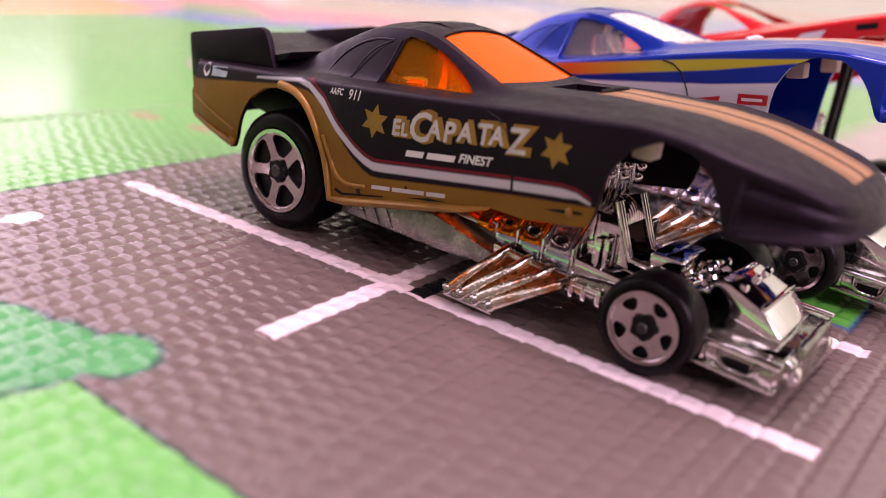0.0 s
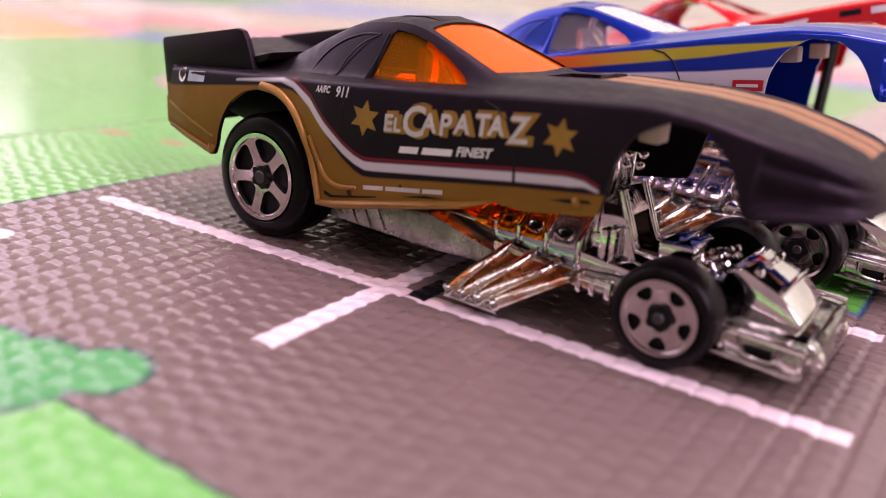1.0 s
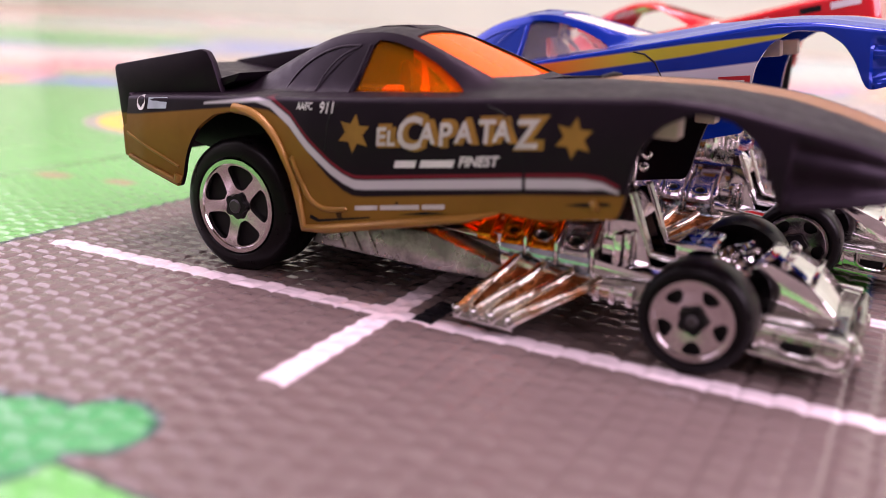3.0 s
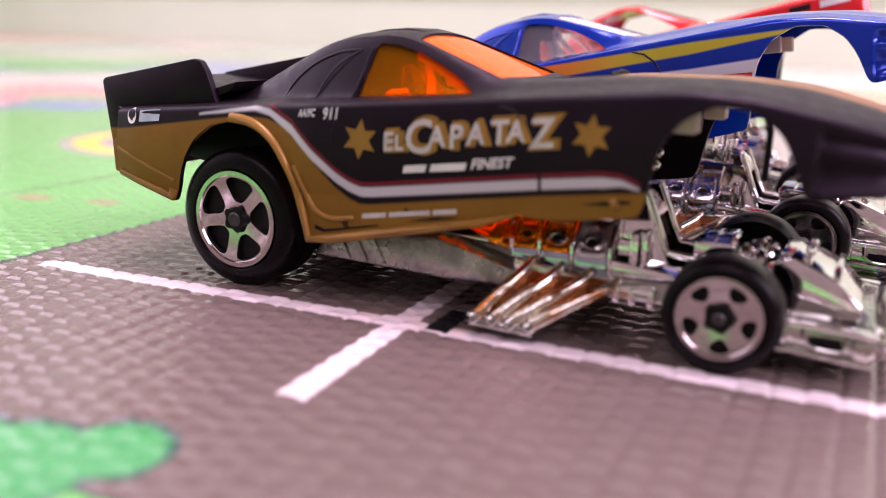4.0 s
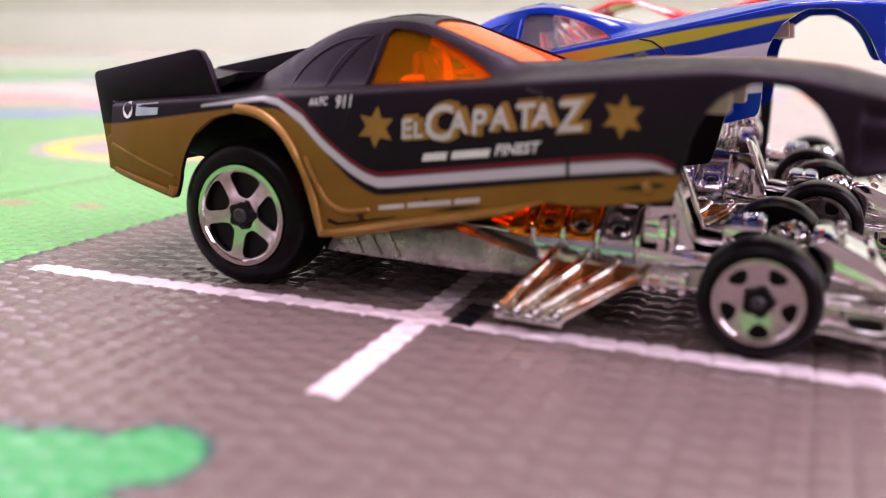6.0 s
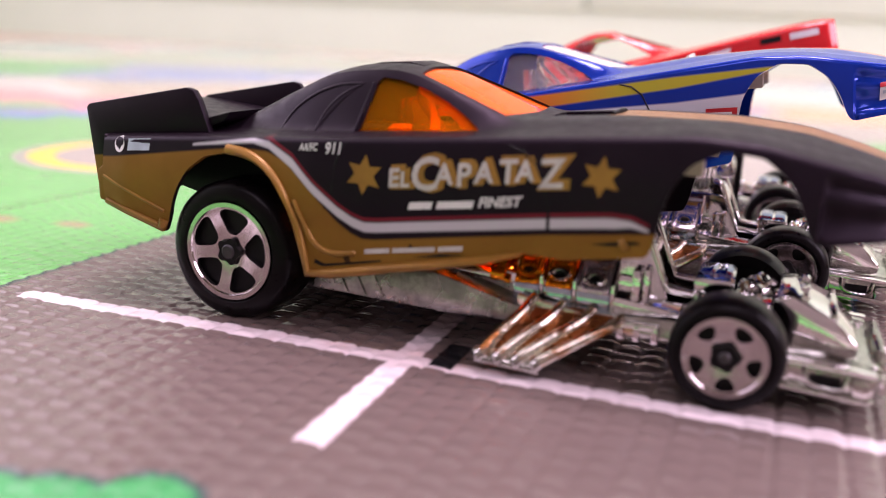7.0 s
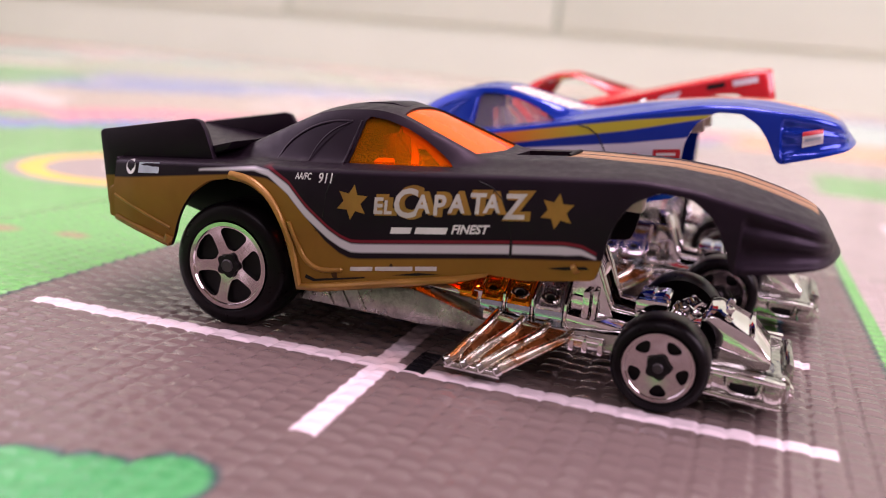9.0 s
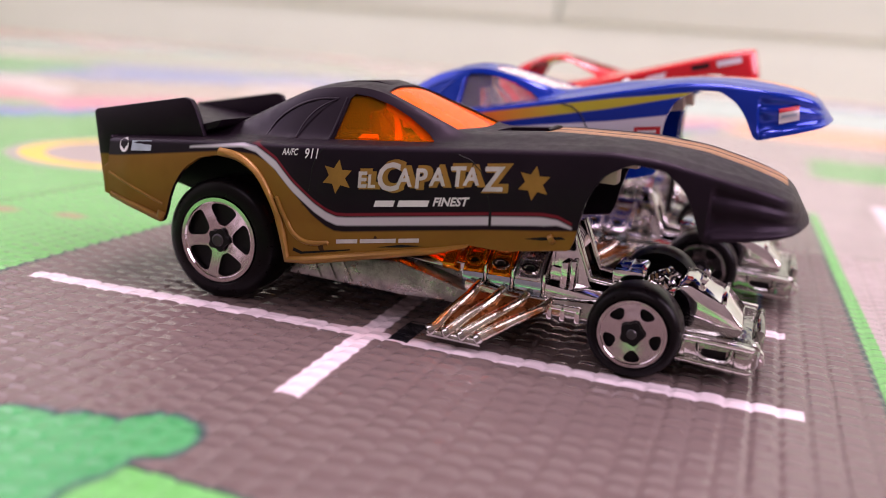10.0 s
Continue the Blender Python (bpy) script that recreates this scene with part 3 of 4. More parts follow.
SIDE_WINDOW = [(1.29, 1.99), (2.50, 2.085), (2.34, 2.19), (2.12, 2.31), (1.88, 2.41), (1.62, 2.475), (1.42, 2.49), (1.37, 2.44)]
BOXY_WINDOW = [(0.95, 2.02), (2.42, 2.04), (2.22, 2.20), (1.98, 2.38), (1.72, 2.49), (1.30, 2.49), (1.08, 2.30)]


def window_cutters(side, screen=True):
    cut = [part("cutter", prism(side, YC - 1.25, YC - 0.30), DARK), part("cutter", prism(side, YC + 0.30, YC + 1.25), DARK)]
    if screen:
        bm = bmesh.new()
        outline = [(1.76, -0.60), (2.66, -0.74), (2.72, -0.4), (2.75, 0), (2.72, 0.4), (2.66, 0.74), (1.76, 0.60), (1.72, 0.3), (1.70, 0), (1.72, -0.3)]
        a = [bm.verts.new((x, YC + y, 2.1)) for x, y in outline]
        b = [bm.verts.new((x, YC + y, 2.9)) for x, y in outline]
        bm.faces.new(a[::-1]), bm.faces.new(b)
        for i in range(len(a)):
            j = (i + 1) % len(a)
            bm.faces.new((a[i], a[j], b[j], b[i]))
        cut.append(part("cutter", bm, DARK))
    return cut


def rounded(points, rounds=3):
    """Cuts the corners of a line of points."""
    for _ in range(rounds):
        cut = [points[0]]
        for (ax, az), (bx, bz) in zip(points, points[1:]):
            cut += [(0.75 * ax + 0.25 * bx, 0.75 * az + 0.25 * bz), (0.25 * ax + 0.75 * bx, 0.25 * az + 0.75 * bz)]
        points = cut + [points[-1]]
    return points


def rounded3(points, rounds=2):
    """Cuts the corners of a line of points in space."""
    pts = [Vector(p) for p in points]
    for _ in range(rounds):
        cut = [pts[0]]
        for a, b in zip(pts, pts[1:]):
            cut += [a.lerp(b, 0.25), a.lerp(b, 0.75)]
        pts = cut + [pts[-1]]
    return pts


class Skin:
    """Where the side of a body lies, to lay thin prints on it."""

    def __init__(self, spec):
        from mathutils.bvhtree import BVHTree
        bm = shell_bmesh(spec)
        self.tree = BVHTree.FromBMesh(bm)
        bm.free()

    def lay(self, bm, proud=0.006):
        """Moves a flat (x, z) print onto the near side."""
        for v in bm.verts:
            lift = v.co.y
            hit = self.tree.ray_cast(Vector((v.co.x, -3, v.co.z)), Vector((0, 1, 0)))
            v.co.y = (hit[0].y if hit[0] else -0.08) - proud + lift
        return bm


def ribbon(outline, bm=None, step=0.12, zstep=0.0):
    """A flat print with an (x, z) outline, cut into short pieces along x so that it follows the skin."""
    bm = bm or bmesh.new()
    f = bm.faces.new([bm.verts.new((x, 0, z)) for x, z in outline])
    lo, hi = min(p[0] for p in outline), max(p[0] for p in outline)
    for x in np.arange(lo + step, hi, step):
        geom = list(bm.verts) + list(bm.edges) + list(bm.faces)
        bmesh.ops.bisect_plane(bm, geom=geom, plane_co=(x, 0, 0), plane_no=(1, 0, 0))
    if zstep:
        for z in np.arange(min(p[1] for p in outline) + zstep, max(p[1] for p in outline), zstep):
            geom = list(bm.verts) + list(bm.edges) + list(bm.faces)
            bmesh.ops.bisect_plane(bm, geom=geom, plane_co=(0, 0, z), plane_no=(0, 0, 1))
    bm.normal_update()
    for f in bm.faces:
        if f.normal.y > 0:
            f.normal_flip()
    return bm


def letters(text, x, z, size, slope, shear=0.0, width=1.0, weight=0.0):
    """Flat letters in the (x, z) plane from the built-in font."""
    cu = bpy.data.curves.new("letters", "FONT")
    cu.body, cu.size, cu.shear, cu.offset = text, size, shear, weight
    cu.resolution_u = 3
    ob = new("letters", cu)
    bpy.context.view_layer.update()
    me = bpy.data.meshes.new_from_object(ob.evaluated_get(bpy.context.evaluated_depsgraph_get()))
    bpy.data.objects.remove(ob)
    bm = bmesh.new()
    bm.from_mesh(me)
    s = math.tan(radians(slope))
    for v in bm.verts:
        v.co = Vector((x + v.co.x * width, 0, z + v.co.y + v.co.x * width * s))
    bmesh.ops.triangulate(bm, faces=bm.faces)
    bm.normal_update()
    return bm


def star_outline(cx, cz, r, points=6, turn=0.0):
    return [(cx + (r if k % 2 == 0 else r * 0.52) * math.sin(turn + k * math.pi / points), cz + (r if k % 2 == 0 else r * 0.52) * math.cos(turn + k * math.pi / points)) for k in range(2 * points)]


def add_wheel(car, cx, cy, cz, r, width, rim_r, big, out=-1):
    """A wheel whose outer face looks along -y (out=-1) or +y."""
    wheel = empty("wheel")
    wheel.parent = car
    o = -out
    b = 0.05 * r / 0.6
    prof = [(rim_r + 0.01, 0.02), (rim_r + 0.03, 0.0), (r - 2.2 * b, 0.0), (r - b, 0.02), (r - 0.3 * b, 0.05), (r, 0.10), (r, width - 0.08), (r - b, width), (rim_r * 0.9, width), (rim_r * 0.9, 0.08), (rim_r + 0.01, 0.05)]
    part("tyre", lathe([(p, o * q) for p, q in prof], (cx, cy, cz), 72), RUBBER, wheel)
    # rim: a polar sheet with five openings
    bm = bmesh.new()
    na, radii = 200, np.concatenate([np.linspace(0.20, 0.89, 32), [0.91, 0.96, 1.0]]) * rim_r
    rows = []
    for rad in radii:
        f = rad / rim_r
        dish = 0.045 * (1 - f) if f < 0.9 else -0.012
        rows.append([bm.verts.new((cx + rad * math.cos(a), cy + o * (dish + 0.012), cz + rad * math.sin(a))) for a in np.linspace(0, 2 * math.pi, na, endpoint=False)])
    for i in range(len(radii) - 1):
        f = (radii[i] + radii[i + 1]) / 2 / rim_r
        for k in range(na):
            a = 2 * math.pi * (k + 0.5) / na
            # angle from the middle of the nearest opening
            base = radians(80 if big else -84)
            d = abs((a - base + math.pi / 5) % (2 * math.pi / 5) - math.pi / 5)
            if big:
                gap = abs((f - 0.61) / 0.255) ** 5 + (d / max(0.05, math.pi / 5 - 0.125 / f)) ** 5 < 1
            else:
                gap = abs((f - 0.68) / 0.165) ** 2.8 + (d / (0.22 + 0.55 * max(0.0, f - 0.55))) ** 2.8 < 1
            if not gap:
                bm.faces.new((rows[i][k], rows[i][(k + 1) % na], rows[i + 1][(k + 1) % na], rows[i + 1][k]))
    for v in [v for v in bm.verts if not v.link_faces]:
        bm.verts.remove(v)
    # even out the stepped edges of the openings
    rim_edges = [e for e in bm.edges if len(e.link_faces) == 1]
    beside = {}
    for e in rim_edges:
        a, b = e.verts
        beside.setdefault(a, []).append(b)
        beside.setdefault(b, []).append(a)
    for _ in range(7):
        moved = {v: v.co * 0.4 + (ws[0].co + ws[1].co) * 0.3 for v, ws in beside.items() if len(ws) == 2}
        for v, co in moved.items():
            v.co = co
    bm.normal_update()
    if sum(f.normal.y for f in bm.faces) * out < 0:
        bmesh.ops.reverse_faces(bm, faces=bm.faces)
    thick(bm, 0.05)
    part("rim", bm, RIM, wheel)
    part("wheel_back", lathe([(0.002, o * 0.10), (rim_r * 0.98, o * 0.10), (rim_r * 0.98, o * 0.16), (0.002, o * 0.16)], (cx, cy, cz), 40), DARK, wheel)
    # hub: a dark toothed socket with a grey pin
    bm = bmesh.new()
    hr = 0.25 if big else 0.33
    ring = [(cx + rim_r * (hr + 0.035 * math.cos(5 * a)) * math.cos(a), cz + rim_r * (hr + 0.035 * math.cos(5 * a)) * math.sin(a)) for a in np.linspace(0, 2 * math.pi, 50, endpoint=False)]
    part("hub", prism(ring, cy + o * 0.005, cy + o * 0.11), DARK, wheel)
    part("axle_pin", lathe([(0.002, -o * 0.012), (rim_r * 0.12, -o * 0.012), (rim_r * 0.15, o * 0.0), (rim_r * 0.15, o * 0.05), (0.002, o * 0.05)], (cx, cy, cz), 24), AXLE, wheel)
    return wheel


# satin cap plating with pinkish reflected light put into its colour
PLATED = plain("pink_reflection_plating", (0.92, 0.82, 0.90), 0.14, 0.85)
# valve cover plating, its bluish reflection put into the base colour
COVER = plain("bluish_reflection_cover", (0.58, 0.68, 0.78), 0.08, 1.0)
BLUE_SHEEN = plain("painted_blue_sheen", (0.10, 0.16, 0.42), 0.08, 1.0)
AXLE = plain("dull_steel_pin", (0.07, 0.065, 0.07), 0.4, 0.8)
# shield plating, coloured as dark as the shade and black it reflects
SHADED = plain("shade_coloured_plating", (0.05, 0.04, 0.04), 0.14, 1.0, 0.4, 300)


def cross(outline, x0, x1, side, bevel=0.0, bm=None):
    """A bar along x with a cross-section of (distance from the middle plane, height)."""
    bm = bm or bmesh.new()
    old = set(bm.verts)
    prism([(p, q) for p, q in outline], x0, x1, 0.0, bm)
    made = [v for v in bm.verts if v not in old]
    for v in made:
        v.co = Vector((v.co.y, YC + side * v.co.x, v.co.z))
    faces = list({f for v in made for f in v.link_faces})
    bmesh.ops.recalc_face_normals(bm, faces=faces)
    if bevel:
        bmesh.ops.bevel(bm, geom=list({e for f in faces for e in f.edges}), offset=bevel, segments=2, affect="EDGES", profile=0.5)
    return bm


def leaning(bm, slope=0.075):
    """Leans upright plates back a little, as drafted castings do."""
    for v in bm.verts:
        v.co.y += slope * (v.co.z - 0.6) * (1 if v.co.y < YC else -1)
    return bm


def add_chassis(car):
    """Cast base, plated engine and frame, pipes and wheels, shared by all cars."""
    add_wheel(car, -0.02, -0.03, 0.69, 0.71, 0.62, 0.50, True)
    add_wheel(car, -0.02, 2.43, 0.69, 0.71, 0.62, 0.50, True, 1)
    add_wheel(car, 4.8, 0.0, 0.46, 0.472, 0.46, 0.345, False)
    add_wheel(car, 4.8, 2.4, 0.46, 0.472, 0.46, 0.345, False, 1)
    for x, z in ((0.0, 0.67), (4.8, 0.455)):
        part("axle", tube([(x, 0.3, z), (x, 2.1, z)], 0.06), AXLE, car)
    # cast base
    bm = prism([(-0.9, 0.42), (0.5, 0.30), (2.0, 0.30), (3.4, 0.33), (4.3, 0.34), (4.3, 0.56), (3.2, 0.54), (2.3, 0.78), (1.6, 0.80), (0.6, 0.78), (-0.9, 0.85)], 0.62, 1.78, 0.03)
    prism([(0.72, 0.36), (2.2, 0.33), (3.0, 0.36), (3.0, 0.50), (2.15, 0.72), (0.95, 0.66)], 0.30, 0.64, 0.03, bm)
    prism([(0.72, 0.36), (2.2, 0.33), (3.0, 0.36), (3.0, 0.50), (2.15, 0.72), (0.95, 0.66)], 1.76, 2.10, 0.03, bm)
    part("base_plate", bm, CAST, car, "dull cast metal underside")
    bm = bmesh.new()
    for x0 in (1.15, 1.35, 1.55):
        prism([(x0, 0.38), (x0 + 0.03, 0.38), (x0 - 0.12, 0.66), (x0 - 0.15, 0.66)], 0.285, 0.31, 0, bm)
    part("cast_rib", bm, CAST, car)
    for y0, y1 in ((0.36, 0.60), (1.80, 2.04)):
        bm = prism([(2.9, 0.36), (4.3, 0.38), (5.3, 0.20), (5.95, 0.16), (5.95, 0.42), (5.3, 0.44), (4.4, 0.60), (2.9, 0.52)], y0, y1, 0.025)
        part("side_rail", bm, BRIGHT_CAST, car)
    for x0 in (3.86, 4.0, 4.16):
        part("rail_lug", box((x0, 0.29, 0.36), (x0 + 0.06, 0.40, 0.54), 0.02), CHROME, car)
    part("rail_clip", box((3.88, 0.29, 0.48), (4.20, 0.36, 0.54), 0.02), CHROME, car)
    bm = prism([(5.05, 0.20), (5.95, 0.13), (6.02, 0.17), (6.02, 0.36), (5.94, 0.43), (5.05, 0.47)], 0.42, 1.98, 0.03)
    for v in bm.verts:
        if v.co.x > 5.6:
            v.co.y = YC + (v.co.y - YC) * (1 - 0.45 * (v.co.x - 5.6))
    part("front_pan", bm, BRIGHT_CAST, car)
    for y0, y1 in ((0.315, 0.37), (2.03, 2.085)):
        for x0, x1, z0, z1 in ((5.10, 5.20, 0.24, 0.40), (5.24, 5.30, 0.24, 0.40), (5.78, 5.92, 0.20, 0.36)):
            part("pan_boss", box((x0, y0, z0), (x1, y1, z1), 0.02), BRIGHT_CAST, car)
        part("pan_ledge", prism([(4.95, 0.425), (5.96, 0.39), (5.96, 0.425), (4.95, 0.47)], y0, y1 + 0.06, 0.01), CHROME, car)
        # no slot is cut: a thin black block stands for its shaded hollow
        part("pan_slot_shade", box((5.46, y0 + 0.035, 0.255), (5.70, y1, 0.34), 0.01), DARK, car)
        part("pan_foot", prism([(4.95, 0.20), (5.9, 0.13), (5.96, 0.16), (5.96, 0.20), (4.95, 0.25)], y0, y1 + 0.04, 0.015), BRIGHT_CAST, car)
    bm = prism([(5.72, 0.14), (6.04, 0.14), (6.08, 0.2), (6.06, 0.30), (5.98, 0.36), (5.86, 0.38), (5.74, 0.30)], 0.62, 0.76, 0.03)
    part("front_corner", bm, CHROME, car)
    bm = prism([(5.72, 0.14), (6.04, 0.14), (6.08, 0.2), (6.06, 0.30), (5.98, 0.36), (5.86, 0.38), (5.74, 0.30)], 1.64, 1.78, 0.03)
    part("front_corner", bm, CHROME, car)
    part("bumper", prism([(5.95, 0.14), (6.05, 0.14), (6.04, 0.49), (5.99, 0.52), (5.94, 0.49)], 0.74, 1.66, 0.025), BRIGHT_CAST, car, "worn plated front bumper bar")
    part("rail_bracket", tube(rounded3([(5.42, 0.33, 0.41), (5.43, 0.32, 0.27), (5.60, 0.32, 0.235), (5.74, 0.33, 0.25), (5.76, 0.34, 0.38)]), 0.022, 8), BRIGHT_CAST, car)
    # plated nose wedge, tank and linkage
    part("nose_wedge", prism([(5.06, 0.50), (5.10, 0.80), (5.16, 0.87), (5.26, 0.87), (5.62, 0.72), (5.82, 0.52), (5.82, 0.42), (5.1, 0.42)], 0.70, 1.60, 0.03), CHROME, car)
    part("wedge_ridge", box((5.58, 0.70, 0.715), (5.63, 1.60, 0.765), 0.012), CHROME, car)
    for y in (0.85, 1.2, 1.55):
        part("wedge_rivet", lathe([(0.002, -0.04), (0.035, -0.04), (0.045, 0.0), (0.002, 0.0)], (5.36, y, 0.84), 12), CHROME, car)
    part("fuel_tank", box((4.42, 0.80, 0.74), (4.76, 1.44, 0.90), 0.03), CHROME, car)
    # blue reflection on the tank top, laid on as two coloured strips
    part("tank_sheen", box((4.45, 0.83, 0.895), (4.58, 1.41, 0.912), 0.006), BLUE_SHEEN, car)
    part("tank_sheen", box((4.61, 0.83, 0.895), (4.73, 1.41, 0.912), 0.006), BLUE_SHEEN, car)
    for x in (4.44, 4.70):
        part("tank_leg", box((x, 0.81, 0.56), (x + 0.05, 1.42, 0.75), 0.01), CHROME, car)
    rng = random.Random(4)
    for k in range(16):
        p = Vector((4.80 + 0.26 * rng.random(), 0.82 + 0.6 * rng.random(), 0.76 + 0.08 * rng.random()))
        q = p + Vector((rng.uniform(-0.08, 0.1), rng.uniform(-0.16, 0.16), rng.uniform(-0.04, 0.08)))
        part("linkage_rod", tube([p, (p + q) / 2 + Vector((0, 0, 0.03)), q], 0.035, 8), CHROME, car)
    part("front_deck", prism([(4.10, 0.50), (4.12, 0.60), (4.80, 0.66), (5.12, 0.70), (5.12, 0.45)], 0.80, 1.60, 0.02), CHROME, car)
    # plated upper frame, cockpit shield and engine
    part("frame_deck", leaning(prism([(0.9, 0.66), (2.3, 0.68), (4.36, 0.50), (4.36, 0.62), (2.35, 0.82), (0.9, 0.82)], 0.52, 1.88, 0.02)), CHROME, car)
    # hollow shield between two bent tubes, its dark inside put into the colour
    bm = bmesh.new()
    rows = []
    for x, z in rounded([(3.94, 1.26), (4.0, 1.12), (4.10, 0.88), (4.18, 0.70), (4.46, 0.66)], 2):
        rows.append([bm.verts.new((x - 0.16 * (1 - u * u), YC + 0.27 * u, z - 0.05 * (1 - u * u))) for u in np.linspace(-1, 1, 13)])
    for r, q in zip(rows, rows[1:]):
        for k in range(12):
            bm.faces.new((r[k], q[k], q[k + 1], r[k + 1]))
    bm.normal_update()
    part("cockpit_shield", thick(bm, 0.02), SHADED, car)
    # ribbed dome over the shield, and knobs on the injector pipes
    for k in range(9):
        u = (k - 4) / 4
        part("dome_rib", tube(rounded3([(4.03, YC + 0.20 * u, 1.02), (4.02, YC + 0.19 * u, 1.14 - 0.06 * u * u), (3.93, YC + 0.16 * u, 1.24 - 0.10 * u * u), (3.82, YC + 0.12 * u, 1.27 - 0.12 * u * u)]), 0.020, 8), CHROME, car)
    for k in range(3):
        for j in range(2):
            part("injector_knob", lathe([(0.002, -0.05), (0.03, -0.045), (0.05, -0.01), (0.045, 0.03), (0.02, 0.05), (0.002, 0.05)], (3.70 + 0.10 * k + 0.02 * j, 1.16 + 0.10 * k, 1.44 + 0.12 * j), 14), CHROME, car)
    part("cockpit_side", leaning(prism([(3.50, 0.62), (4.36, 0.55), (4.20, 0.64), (4.07, 0.92), (3.98, 1.12), (3.50, 1.14)], 0.84, 0.89, 0.012)), CHROME, car)
    for y in (0.90, 0.955, 1.445, 1.50):
        part("shield_bar", tube([(3.94, y, 1.26), (4.0, y, 1.12), (4.10, y, 0.88), (4.18, y, 0.71), (4.46, y, 0.69)], 0.03, 10), CHROME, car)
    part("engine_block", prism([(2.42, 0.72), (4.02, 0.55), (4.02, 0.80), (2.46, 0.94)], 0.82, 1.58, 0.03), CHROME, car)
    for side in (-1, 1):
        y0 = YC + side * 0.52
        for k, (x0, x1) in enumerate(((2.30, 2.79), (2.83, 3.08), (3.12, 3.39), (3.43, 3.74))):
            tint = ORANGE_SHEEN if k < 3 and car.get("orange_sheen") else PLATED
            ya, yb = sorted((YC + side * 0.36, YC + side * 0.73))
            if k:
                part("valve_cover", leaning(box((x0, ya, 0.53), (x1, yb, 0.70), 0.02), 0.07), COVER, car)
            # sloping cap, higher towards the middle of the car
            if k:
                bm = cross([(0.73, 0.69), (0.73, 0.72), (0.60, 0.90), (0.36, 0.96), (0.36, 0.69)], x0 + 0.01, x1 - 0.01, side, 0.015)
                for xa in (x0 + 0.02, x1 - 0.055):
                    cross([(0.745, 0.70), (0.745, 0.745), (0.61, 0.935), (0.36, 1.0), (0.36, 0.70)], xa, xa + 0.035, side, 0.01, bm)
            else:
                bm = cross([(0.73, 0.66), (0.73, 0.70), (0.60, 0.80), (0.40, 0.84), (0.40, 0.66)], x0 + 0.10, x1, side, 0.012)
                for v in bm.verts:
                    v.co.z += 0.10 * (x1 - v.co.x) / 0.6
                    if v.co.x < x0 + 0.16:
                        v.co.z = 0.80 + (v.co.z - 0.76) * 0.25
                cross([(0.735, 0.68), (0.735, 0.76), (0.60, 0.90), (0.40, 0.94), (0.40, 0.68)], x1 - 0.20, x1 - 0.05, side, 0.02, bm)
            part("valve_cap", bm, tint, car)
            # a fuel rail further in, over each cap
            part("fuel_rail", tube([(x0, YC + side * 0.40, 1.04 - 0.05 * k), (x1, YC + side * 0.40, 1.02 - 0.05 * k)], 0.04, 10), tint, car)
            if k == 0:
                continue
            tilt = Matrix.Rotation(radians(-side * 54), 3, "X") @ Matrix.Rotation(radians(-90), 3, "X")
            # a ring on each cap; a black disc stands for its shaded hollow
            for inner, ink in ((0.04, CHROME if k > 1 else tint), (0.0, DARK)):
                prof = [(0.032, -0.015), (0.045, -0.035), (0.07, -0.035), (0.09, 0.0), (0.032, 0.0)] if inner else [(0.001, -0.012), (0.034, -0.012), (0.034, 0.01), (0.001, 0.01)]
                bm = lathe(prof, (0, 0, 0), 18)
                for v in bm.verts:
                    v.co = tilt @ Vector((v.co.x * 1.35, v.co.y, v.co.z * 0.75)) + Vector(((x0 + x1) / 2, YC + side * 0.672, 0.815))
                part("cap_ring" if inner else "cap_slot_shade", bm, ink, car)
            bm = box((x1 + 0.005, ya, 0.52), (x1 + 0.035, yb + 0.0, 0.79), 0.01)
            for v in bm.verts:
                if v.co.z > 0.6:
                    v.co.z += 0.85 * (0.73 - abs(v.co.y - YC)) * (1.0 if k else 0.6)
            part("valve_strap", bm, CHROME, car)
        bm = box((3.90, y0 - 0.07, 0.56), (3.98, y0 + 0.10, 0.93), 0.02)
        box((4.0, y0 - 0.05, 0.58), (4.06, y0 + 0.10, 0.95), 0.02, 2, bm)
        part("engine_pulley", bm, CHROME, car)
    part("intake_manifold", prism([(2.7, 0.95), (3.9, 0.82), (3.9, 1.04), (3.6, 1.12), (2.8, 1.16)], 0.92, 1.48, 0.03), CHROME, car)
    part("blower", prism([(2.75, 1.16), (3.62, 1.12), (3.62, 1.5), (2.8, 1.52)], 0.88, 1.52, 0.04), CHROME, car)
    for k in range(5):
        part("blower_fin", box((2.82 + 0.16 * k, 0.86, 1.16), (2.88 + 0.16 * k, 1.54, 1.51), 0.01), CHROME, car)
    part("injector_hat", prism([(2.9, 1.5), (3.5, 1.5), (3.56, 1.76), (3.3, 1.86), (2.92, 1.8)], 0.86, 1.54, 0.04), CHROME, car)
    for k in range(4):
        part("injector_pipe", tube([(3.60 + 0.05 * k, 1.26 + 0.07 * k, 1.10), (3.62 + 0.05 * k, 1.28 + 0.07 * k, 1.36), (3.60 + 0.055 * k, 1.24 + 0.07 * k, 1.56)], [0.035, 0.035, 0.055], 12), CHROME, car)
    # four exhaust pipes a side, swept back and out
    for side in (-1, 1):
        for k in range(4):
            x0 = 3.02 + 0.27 * k
            y_in, y_mid, y_out = YC + side * 0.80, YC + side * 1.02, YC + side * 1.30
            xo = 2.74 + 0.175 * k
